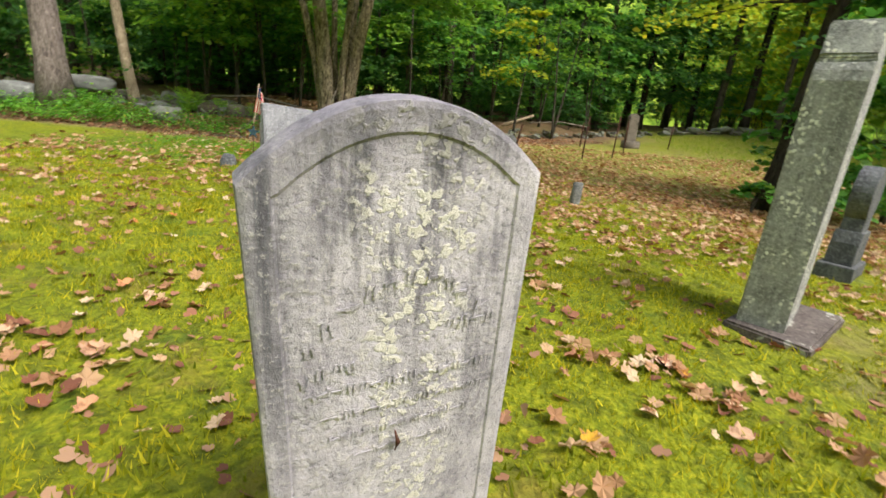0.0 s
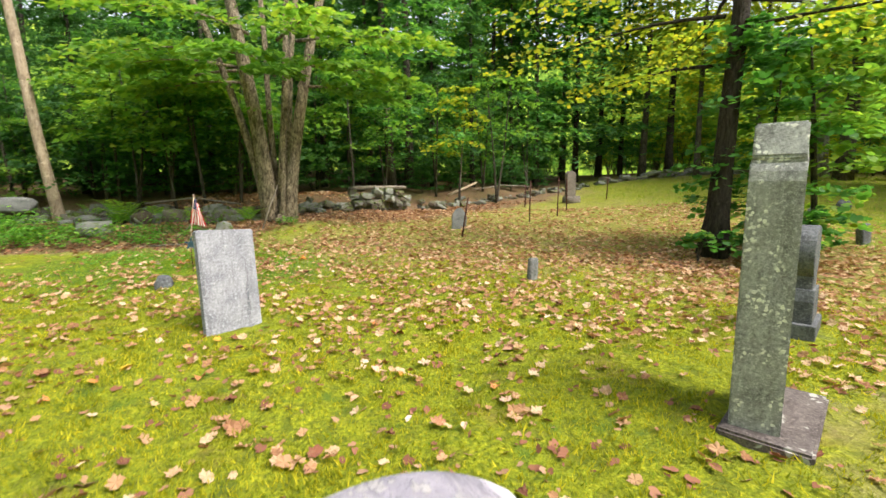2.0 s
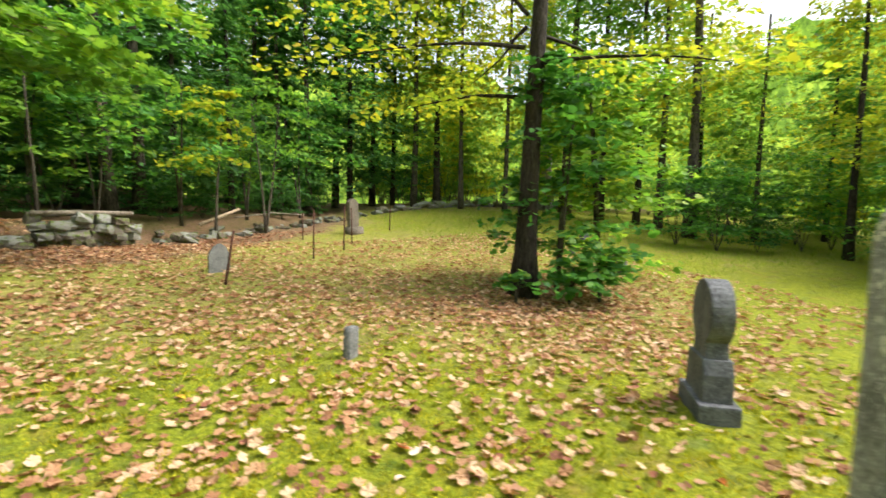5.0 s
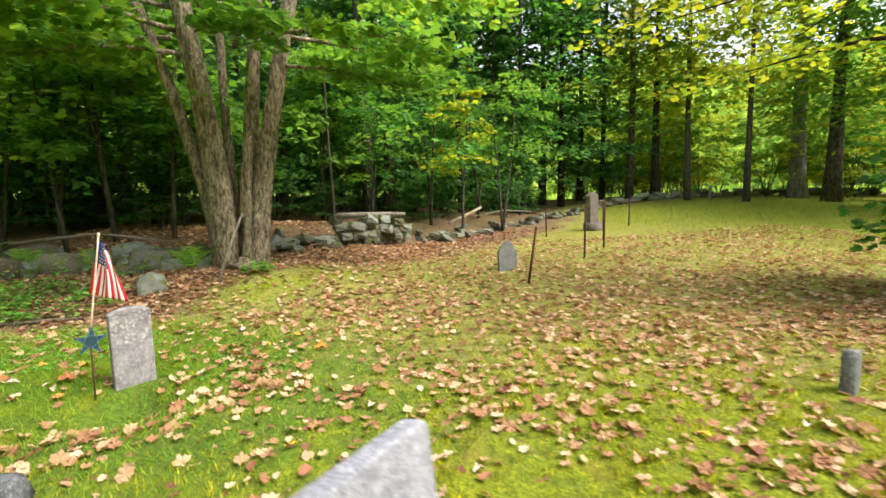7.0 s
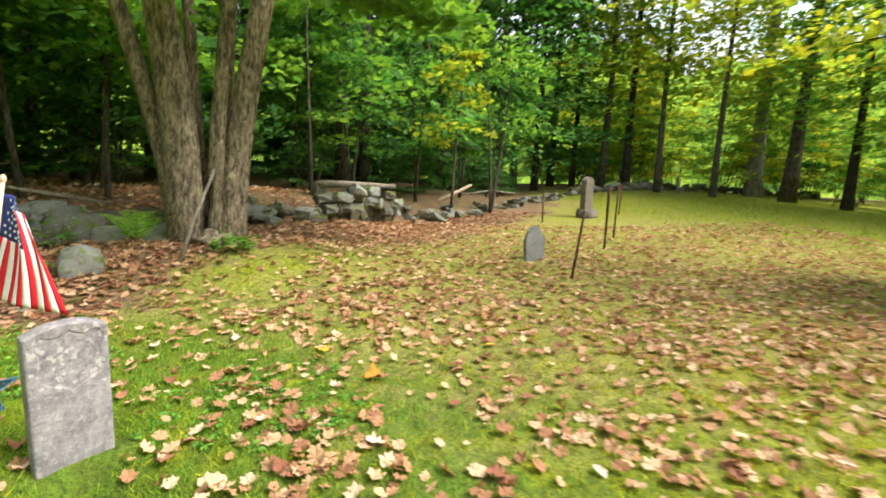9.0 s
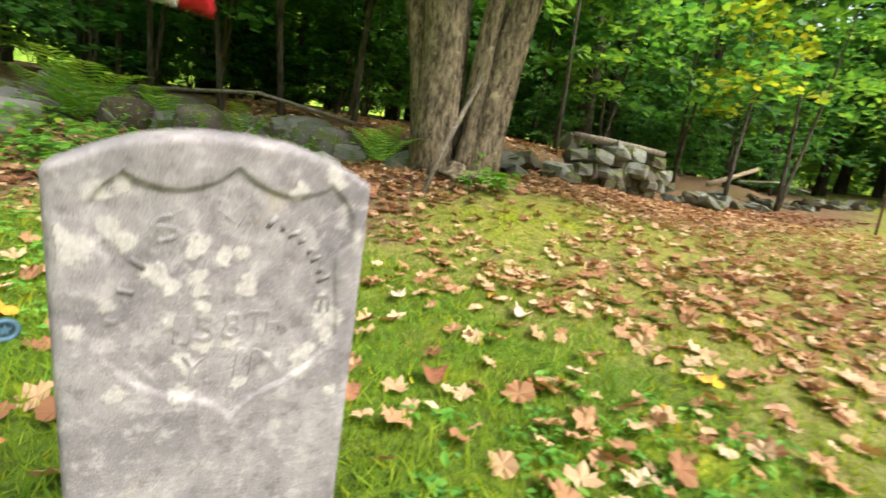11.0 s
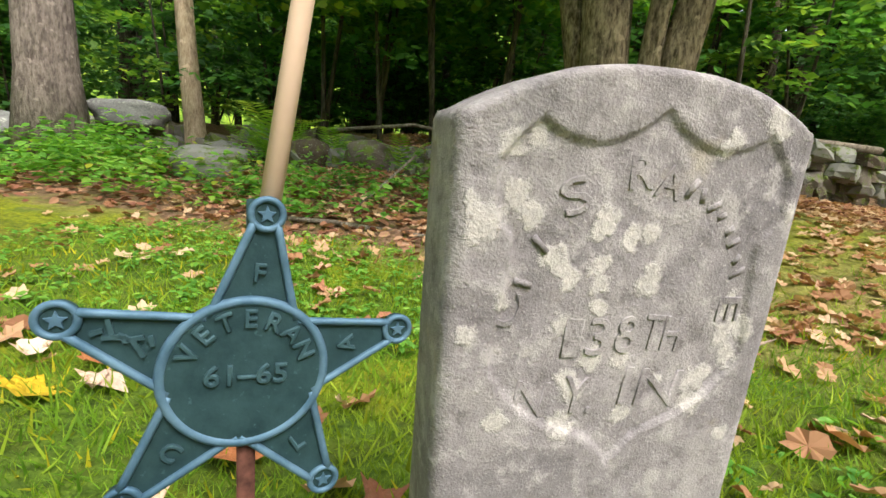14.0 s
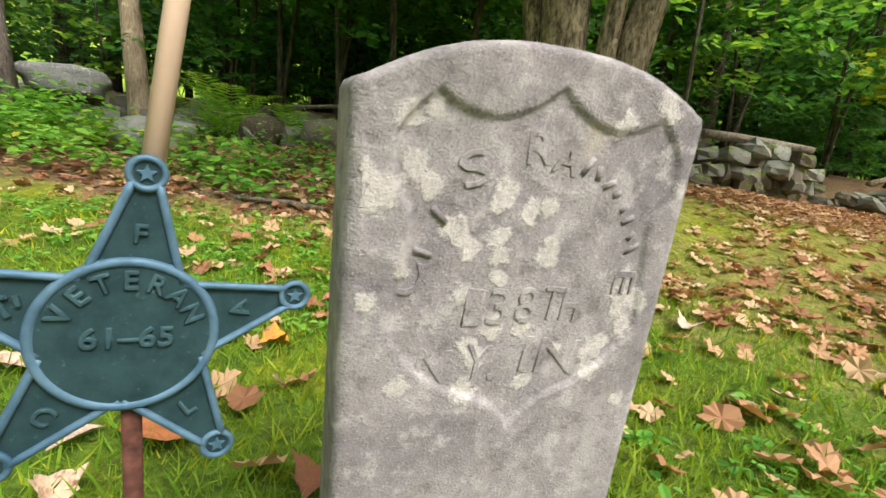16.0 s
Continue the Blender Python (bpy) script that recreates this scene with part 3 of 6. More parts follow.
def lettering(body, size, depth, at, parent, mat, turn=0.0, bold=1.0, name="lettering"):
    """Raised letters that face -y, at (x, y, z), turned in their plane by degrees."""
    me = text_mesh(body, size, depth)
    me.transform(Matrix.Translation(at) @ Matrix.Rotation(radians(turn), 4, "Y") @ Matrix.Rotation(radians(90), 4, "X") @ Matrix.Diagonal((bold, 1, 1, 1)))
    me.materials.clear()
    me.materials.append(mat)
    ob = new(name, me)
    ob.parent = parent
    return ob


def soldier_stone():
    """Worn grey marble: soft mottling, gritty face, pale lichen where the face carries it, rust-yellow stains."""
    m, nt, b = material("soldier_marble", 0.92)
    v = coords(nt)
    soft = noise_at(nt, v, 7.0, 5.0, 0.62)
    mott = noise_at(nt, v, 34.0, 5.0, 0.7)
    grit = noise_at(nt, v, 420.0, 2.0, 0.6)
    c = ramp(nt, soft, [(0.30, (0.155, 0.142, 0.156)), (0.50, (0.255, 0.235, 0.248)), (0.70, (0.37, 0.345, 0.348))])
    c = mix(nt, times(nt, band(nt, mott, 0.50, 0.64), 0.6), c, (0.45, 0.42, 0.425))
    c = mix(nt, times(nt, band(nt, mott, 0.47, 0.34), 0.65), c, (0.135, 0.120, 0.128))
    c = mix(nt, times(nt, band(nt, noise_at(nt, coords(nt, (3.0, 3.0, 1.0)), 6.0, 4.0), 0.58, 0.74), 0.5), c, (0.125, 0.112, 0.118))
    c = mix(nt, times(nt, band(nt, noise_at(nt, v, 13.0, 4.0), 0.60, 0.74), 0.45), c, (0.38, 0.325, 0.235))
    c = mix(nt, times(nt, band(nt, grit, 0.60, 0.72), 0.5), c, (0.50, 0.47, 0.46))
    c = mix(nt, times(nt, band(nt, grit, 0.40, 0.30), 0.5), c, (0.10, 0.09, 0.095))
    att = nt.nodes.new("ShaderNodeAttribute")
    att.attribute_name = "lichen"
    rag = times(nt, times(nt, noise_at(nt, v, 90.0, 5.0, 0.7), 0.5, "SUBTRACT"), 1.5)
    crust = band(nt, times(nt, att.outputs["Fac"], rag, "ADD"), 0.40, 0.78)
    pale = ramp(nt, noise_at(nt, v, 160.0, 4.0), [(0.35, (0.40, 0.375, 0.365)), (0.62, (0.58, 0.545, 0.525))])
    c = mix(nt, times(nt, crust, 0.78), c, pale)
    nt.links.new(c, b.inputs["Base Color"])
    h = times(nt, times(nt, mott, 0.9), times(nt, grit, 0.35), "ADD")
    bump(nt, b, times(nt, h, times(nt, crust, 0.30), "ADD"), 0.75, 0.004)
    return m


M_SOLDIER = soldier_stone()


def boxed_letters(body, x0, x1, z0, z1, proud, face, parent, mat, turn=0.0):
    """Raised letters that fill a box on a face looking along -y."""
    me = text_mesh(body, 1.0, 0.02)
    v = np.array([p.co[:] for p in me.vertices])
    lo, hi = v.min(0), v.max(0)
    sx, sz = (x1 - x0) / (hi[0] - lo[0]), (z1 - z0) / (hi[1] - lo[1])
    me.transform(Matrix.Translation(((x0 + x1) / 2, face, (z0 + z1) / 2)) @ Matrix.Rotation(radians(turn), 4, "Y") @ Matrix.Rotation(radians(90), 4, "X")
                 @ Matrix.Diagonal((sx, sz, proud / 0.026, 1)) @ Matrix.Translation((-(lo[0] + hi[0]) / 2, -(lo[1] + hi[1]) / 2, 0)))
    me.materials.clear()
    me.materials.append(mat)
    ob = new("lettering", me)
    ob.parent = parent
    return ob


def shield_headstone():
    g = empty("headstone", pose(-3.706, 7.441, 0.0, 3.64, -1.76, 38.73), "thick grey soldier's headstone with recessed shield and lichen spots", "headstone")
    xc, W, D, low, rec = -0.0148, 0.3135, 0.085, -0.25, 0.0042
    cx = -0.0086
    half = [(0.101, 0.690), (0.129, 0.658), (0.127, 0.618), (0.114, 0.600), (0.117, 0.559), (0.123, 0.505), (0.112, 0.478), (0.073, 0.444), (0.027, 0.424), (0.0, 0.396)]
    right = []
    for k in range(len(half) - 1):
        p = [Vector(half[max(0, min(len(half) - 1, k + j))]) for j in (-1, 0, 1, 2)]
        for i in range(5):
            q = i / 5
            right.append(0.5 * (2 * p[1] + (p[2] - p[0]) * q + (2 * p[0] - 5 * p[1] + 4 * p[2] - p[3]) * q * q + (3 * p[1] - p[0] - 3 * p[2] + p[3]) * q ** 3))
    top = [Vector((0.101 * (2 * k / 24 - 1), 0.690 + 0.013 * (1 - abs(2 * k / 24 - 1)) - 0.021 * abs(math.sin(math.pi * k / 12)) ** 0.8)) for k in range(24)]
    ring = [(p.x + cx, p.y) for p in top] + [(p.x + cx, p.y) for p in right] + [(cx, 0.396)] + [(cx - p.x, p.y) for p in right[::-1]]
    ring = np.array(ring)

    def crest(x):
        q = np.clip((x - xc - 0.006) / (W / 2), -1.06, 1.0)
        return 0.6885 + 0.043 * (1 - np.abs(q) ** 2.4) - 0.006 * np.clip(q - 0.85, 0, 1) / 0.15

    nc, nr, c = 150, 190, 0.011
    u = np.linspace(-1, 1, nc)
    r = np.concatenate([np.linspace(0, 0.55, 30, endpoint=False), np.linspace(0.55, 1.0, nr - 30)])
    X = np.tile(xc + u * (W / 2 - c), (nr, 1))
    tz = crest(X) - c * 0.55
    Z = low + (tz - low) * r[:, None]
    a, b = ring, np.roll(ring, -1, 0)
    P = np.stack([X.ravel(), Z.ravel()], 1)
    dist, inside = np.full(len(P), 9.0), np.zeros(len(P), bool)
    for p0, p1 in zip(a, b):
        e = p1 - p0
        t = np.clip(((P - p0) @ e) / (e @ e + 1e-12), 0, 1)
        dist = np.minimum(dist, np.linalg.norm(P - p0 - t[:, None] * e, axis=1))
        cross = ((p0[1] > P[:, 1]) != (p1[1] > P[:, 1])) & (P[:, 0] < (p1[0] - p0[0]) * (P[:, 1] - p0[1]) / (p1[1] - p0[1] + 1e-12) + p0[0])
        inside ^= cross
    sd = np.where(inside, dist, -dist)
    worn = 0.0013 + 0.0040 * value_noise(P[:, 0], P[:, 1], 11.0, 5)
    Y = rec * sstep(-0.5, 1.0, sd / worn) * (0.75 + 0.4 * value_noise(P[:, 0], P[:, 1], 17.0, 6)) + 0.0012 * (value_noise(P[:, 0], P[:, 1], 38.0, 7) - 0.5) + 0.0008 * (value_noise(P[:, 0], P[:, 1], 95.0, 8) - 0.5)
    spots = [(-0.130, 0.669, 0.011), (-0.111, 0.676, 0.010), (-0.122, 0.634, 0.012), (-0.111, 0.622, 0.012), (-0.160, 0.625, 0.012), (-0.146, 0.615, 0.015), (-0.155, 0.605, 0.010), (-0.154, 0.527, 0.010), (-0.122, 0.449, 0.011),
             (-0.045, 0.617, 0.012), (-0.052, 0.608, 0.008), (-0.021, 0.603, 0.011), (-0.003, 0.606, 0.009), (0.007, 0.575, 0.010), (0.003, 0.563, 0.011), (-0.088, 0.588, 0.012), (-0.080, 0.578, 0.009), (-0.046, 0.579, 0.011), (-0.043, 0.565, 0.010),
             (-0.070, 0.569, 0.010), (-0.069, 0.530, 0.012), (-0.040, 0.500, 0.012), (-0.011, 0.496, 0.010), (-0.059, 0.482, 0.011), (-0.052, 0.470, 0.010), (-0.060, 0.438, 0.013), (-0.002, 0.444, 0.010), (0.091, 0.517, 0.013), (0.110, 0.519, 0.011),
             (0.094, 0.542, 0.013), (0.103, 0.530, 0.010), (0.101, 0.493, 0.011), (0.071, 0.468, 0.014), (0.069, 0.452, 0.013), (0.080, 0.478, 0.010), (0.112, 0.414, 0.009), (0.132, 0.631, 0.010), (0.092, 0.703, 0.013), (0.100, 0.693, 0.009),
             (0.055, 0.684, 0.009), (0.050, 0.676, 0.008), (-0.134, 0.709, 0.006), (-0.040, 0.544, 0.009), (0.030, 0.475, 0.007), (-0.125, 0.553, 0.008)]
    lich = np.zeros(len(P))
    for sx, sz, rad in spots:
        d = np.hypot(P[:, 0] - sx, P[:, 1] - sz) / rad
        lich = np.maximum(lich, 1.15 - 0.62 * d)
    lich = np.clip(lich, 0, 1)
    V = np.stack([P[:, 0], Y, P[:, 1]], 1)
    i = (np.arange(nr - 1)[:, None] * nc + np.arange(nc - 1)[None]).ravel()
    F = np.stack([i, i + 1, i + nc + 1, i + nc], 1).tolist()
    edge = [k * nc for k in range(nr)] + [(nr - 1) * nc + k for k in range(1, nc)] + [k * nc + nc - 1 for k in range(nr - 2, -1, -1)]
    verts, prev = V.tolist(), edge
    base = V[edge]
    out = np.zeros((len(edge), 2))
    out[:nr, 0] = -1
    out[nr - 1:nr + nc - 2, 1] = 1
    out[nr + nc - 2:, 0] = 1
    out[nr - 1] = out[nr + nc - 2] = 0
    out[nr - 1], out[nr + nc - 2] = (-0.72, 0.62), (0.72, 0.62)
    for push, y in ((0.45, 0.0016), (0.8, 0.0048), (1.0, c), (1.0, D - c), (0.75, D - 0.003), (0.3, D)):
        at = len(verts)
        wob = 0.0010 * (value_noise(base[:, 0] + 5 * y, base[:, 2], 60.0, 9) - 0.5)
        verts += np.stack([base[:, 0] + out[:, 0] * (c * push + wob), np.full(len(edge), y), base[:, 2] + out[:, 1] * (c * push * 0.6 + wob)], 1).tolist()
        nxt = list(range(at, at + len(edge)))
        F += [(prev[k], prev[k + 1], nxt[k + 1], nxt[k]) for k in range(len(edge) - 1)]
        prev = nxt
    F.append(prev)
    me = array_mesh("tablet", verts, F, M_SOLDIER, True)
    at = me.attributes.new("lichen", "FLOAT", "POINT")
    at.data.foreach_set("value", np.concatenate([lich, np.zeros(len(verts) - len(lich))]).astype(np.float32))
    me.update()
    ob = new("tablet", me)
    ob.parent = g
    f = rec
    for body, x0, x1, z0, z1, proud, turn in (("1", -0.068, -0.052, 0.502, 0.536, 0.0020, 4), ("3", -0.046, -0.026, 0.502, 0.536, 0.0022, 4), ("8", -0.019, 0.001, 0.503, 0.537, 0.0026, 5), ("TH", 0.007, 0.046, 0.504, 0.536, 0.0024, 6),
                                            ("N", -0.106, -0.076, 0.450, 0.482, 0.0030, 8), ("Y.", -0.062, -0.031, 0.449, 0.483, 0.0034, 6), ("IN", -0.005, 0.056, 0.450, 0.486, 0.0028, 7), ("S", -0.087, -0.063, 0.621, 0.649, 0.0030, -24),
                                            ("R", -0.032, -0.010, 0.642, 0.668, 0.0022, -4), ("A", -0.006, 0.018, 0.636, 0.662, 0.0020, 10), ("C", -0.135, -0.108, 0.531, 0.559, 0.0026, -86), ("E", 0.080, 0.103, 0.528, 0.552, 0.0022, 92)):
        boxed_letters(body, x0, x1, z0, z1, 0.65 * proud, f, g, M_SOLDIER, turn)
    rng = random.Random(5)
    bm = bmesh.new()
    for ang, n in ((-76, 1), (-58, 1), (24, 2), (40, 2), (56, 2), (72, 2)):
        for j in range(n):
            q = radians(ang + (j - 0.5) * 7)
            m = Matrix.Translation((cx + 0.103 * math.sin(q), f, 0.548 + 0.103 * math.cos(q))) @ Matrix.Rotation(q + rng.uniform(-0.5, 0.5), 4, "Y") @ Matrix.Diagonal((0.0050, 0.0026, 0.020 * rng.uniform(0.4, 0.9), 1))
            bmesh.ops.create_cube(bm, size=1.0, matrix=m)
    tagged(part("worn_lettering", bm, M_SOLDIER, g), kind="stuff")


shield_headstone()


def tall_headstone():
    """A tall thick slab with a sloped cap, set on a low plinth; its narrow end faces the path."""
    th = -38.0
    x, y = 2.405, 1.545
    z = 0.0
    g = empty("headstone", pose(x, y, z, 0, 0, th), "tall lichen-spotted granite headstone with sloped cap on plinth", "headstone")
    w, d = 0.255, 0.62
    prof = [(-0.005, 0.05), (0.0, 1.53), (0.012, 1.585), (0.036, 1.635), (0.052, 1.637), (0.052, 1.66), (0.040, 1.665), (0.10, 1.85), (d - 0.10, 1.85), (d - 0.040, 1.665), (d - 0.052, 1.66), (d - 0.052, 1.637), (d - 0.036, 1.635), (d - 0.012, 1.585), (d, 1.53), (d + 0.005, 0.05)]
    bm = bmesh.new()
    face = bm.faces.new([bm.verts.new((-w / 2, py, pz)) for py, pz in prof])
    got = bmesh.ops.extrude_face_region(bm, geom=[face])
    for v in got["geom"]:
        if isinstance(v, bmesh.types.BMVert):
            v.co.x = w / 2
    for v in bm.verts:
        v.co.x *= 1.0 - (0.04 if v.co.z > 1.64 else 0.0)
    bmesh.ops.recalc_face_normals(bm, faces=bm.faces)
    bmesh.ops.bevel(bm, geom=[e for e in bm.edges if e.calc_face_angle(0) > 0.9], offset=0.010, segments=2, affect="EDGES")
    part("tablet", bm, M_PILLAR, g, smooth=False)
    bm = bmesh.new()
    bmesh.ops.create_cube(bm, size=1.0, matrix=Matrix.Translation((0.10, 0.36, -0.03)) @ Matrix.Rotation(radians(-6), 4, "Z") @ Matrix.Diagonal((0.46, 0.95, 0.24, 1)))
    bmesh.ops.bevel(bm, geom=bm.edges[:], offset=0.015, segments=2, affect="EDGES")
    part("plinth", bm, M_PLINTH, g, "dark reddish-grey stone plinth", smooth=False)


M_PLINTH = stone("dark_plinth", (0.055, 0.045, 0.042), (0.15, 0.125, 0.118), (0.45, 0.44, 0.40), 0.35, 0.4, 80.0)
tall_headstone()


def keyhole_headstone():
    """A dark stone with a rounded head on a stepped foot."""
    x, y = 4.29, 3.445
    g = empty("headstone", pose(x, y, hgt(x, y), 0, 0, 46), "dark slate headstone with rounded head on stepped base", "headstone")
    head = []
    for k in range(25):
        a = -math.pi / 2 + 0.62 + k * (2 * math.pi - 1.24) / 24
        head.append((0.255 * math.cos(a), 0.80 + 0.27 * math.sin(a)))
    tablet([(-0.17, 0.44), (0.17, 0.44)] + head[:25], 0.17, M_DARK, "rounded_head", g, 0.012)
    ob = tablet([(-0.24, 0.12), (0.24, 0.12), (0.225, 0.34), (0.185, 0.455), (-0.185, 0.455), (-0.225, 0.34)], 0.22, M_DARK, "shaft", g, 0.012)
    ob.matrix_basis = Matrix.Translation((0, -0.025, 0))
    ob = tablet([(-0.31, -0.15), (0.31, -0.15), (0.305, 0.13), (-0.305, 0.13)], 0.30, M_DARK, "base_step", g, 0.015)
    ob.matrix_basis = Matrix.Translation((0, -0.065, 0))


keyhole_headstone()


def small_marker(x, y, th, w, d, h, mat, label, lean=0.0, roll=0.0, top=0.25):
    g = empty("grave_marker", pose(x, y, hgt(x, y), -lean, roll, th), label, "grave marker")
    bm = bmesh.new()
    bmesh.ops.create_cube(bm, size=1.0, matrix=Matrix.Translation((0, 0, h / 2 - 0.1)) @ Matrix.Diagonal((w, d, h + 0.2, 1)))
    bmesh.ops.subdivide_edges(bm, edges=bm.edges[:], cuts=2, use_grid_fill=True)
    rng = random.Random(int(abs(x * 100)))
    for v in bm.verts:
        v.co += Vector((rng.uniform(-1, 1), rng.uniform(-1, 1), rng.uniform(-1, 1))) * 0.03 * min(w, h)
        if v.co.z > h * 0.9:
            v.co.x *= 1 - top * 0.4
            v.co.z -= top * abs(v.co.x) * 0.5
    bmesh.ops.bevel(bm, geom=[e for e in bm.edges if e.calc_face_angle(0) > 0.9], offset=0.1 * min(w, d), segments=2, affect="EDGES")
    part("marker_stone", bm, mat, g)


small_marker(2.02, 6.03, 25, 0.155, 0.09, 0.335, M_FIELD, "small upright grey fieldstone grave marker among leaves", 0, 2)
small_marker(-3.47, 5.58, 20, 0.20, 0.12, 0.20, M_DARK, "low dark rough fieldstone marker in the moss", 5, 3, 0.6)
small_marker(10.9, 11.55, 30, 0.24, 0.12, 0.50, M_DARK, "short dark upright stone marker in the far grass", 4)
small_marker(13.6, 13.6, 10, 0.42, 0.16, 0.30, M_DARK, "low dark mossy stone marker in the far grass", 4, 0, 0.7)
small_marker(9.9, 8.9, 10, 0.26, 0.14, 0.46, M_DARK, "short dark stone marker beyond the sapling", 4)
small_marker(16.5, 25.0, 15, 0.14, 0.12, 0.75, M_FIELD, "pale thin stone post before the far wall", 0, 3)


def round_marker():
    x, y = 1.12, 11.95
    g = empty("headstone", pose(x, y, hgt(x, y), -8, 4, 14), "small grey round-topped slate headstone leaning over", "headstone")
    tablet(arched(0.44, 0.36, 0.61, -0.2, 14, 0.40), 0.07, M_FIELD, "tablet", g, 0.01)


round_marker()


def far_post():
    x, y = 5.95, 17.55
    g = empty("headstone", pose(x, y, hgt(x, y), 0, -2, 20), "weathered grey narrow headstone on a rough base", "headstone")
    tablet(arched(0.40, 1.18, 1.30, 0.2, 10), 0.20, M_POST, "tablet", g, 0.02)
    bm = bmesh.new()
    bmesh.ops.create_cube(bm, size=1.0, matrix=Matrix.Translation((0.05, 0.1, 0.08)) @ Matrix.Diagonal((0.62, 0.42, 0.40, 1)))
    bmesh.ops.bevel(bm, geom=bm.edges[:], offset=0.03, segments=2, affect="EDGES")
    part("base_block", bm, M_POST, g)


M_POST = stone("brown_fieldstone", (0.08, 0.066, 0.052), (0.20, 0.17, 0.14), (0.30, 0.29, 0.24), 0.3, 0.5, 90.0)
far_post()


def iron_stake(x, y, h, lx, ly, r=0.022):
    z = hgt(x, y)
    bm = tube([(x - 0.25 * lx, y - 0.25 * ly, z - 0.25), (x + lx * h * 0.5, y + ly * h * 0.5, z + h * 0.5), (x + lx * h, y + ly * h, z + h)], [r, r, r * 0.9], 6, 1)
    tagged(part("iron_stake", bm, M_RUST), "thin rusty iron fence stake standing in leaves", "stake", "rusty fence stakes")


for row in ((1.15, 10.85, 1.02, 0.16, 0.05), (3.35, 13.1, 1.30, 0.02, 0.02), (4.55, 14.4, 1.30, 0.02, 0.0), (7.6, 18.2, 1.0, 0.03, 0.0), (5.2, 15.6, 1.15, -0.02, 0.0), (3.9, 16.8, 0.9, 0.02, 0.1)):
    iron_stake(*row)


# ---- the veteran's star marker with its small flag ----
def torus_mesh(x, y, z, big, small, n):
    """A ring in the x-z plane."""
    bm = bmesh.new()
    rings = []
    for k in range(n):
        a = 2 * math.pi * k / n
        rings.append([bm.verts.new((x + (big + small * math.cos(b)) * math.sin(a), y + small * math.sin(b), z + (big + small * math.cos(b)) * math.cos(a))) for b in [j * math.pi / 4 for j in range(8)]])
    for k in range(n):
        for j in range(8):
            bm.faces.new((rings[k][j], rings[(k + 1) % n][j], rings[(k + 1) % n][(j + 1) % 8], rings[k][(j + 1) % 8]))
    bmesh.ops.recalc_face_normals(bm, faces=bm.faces)
    return bm


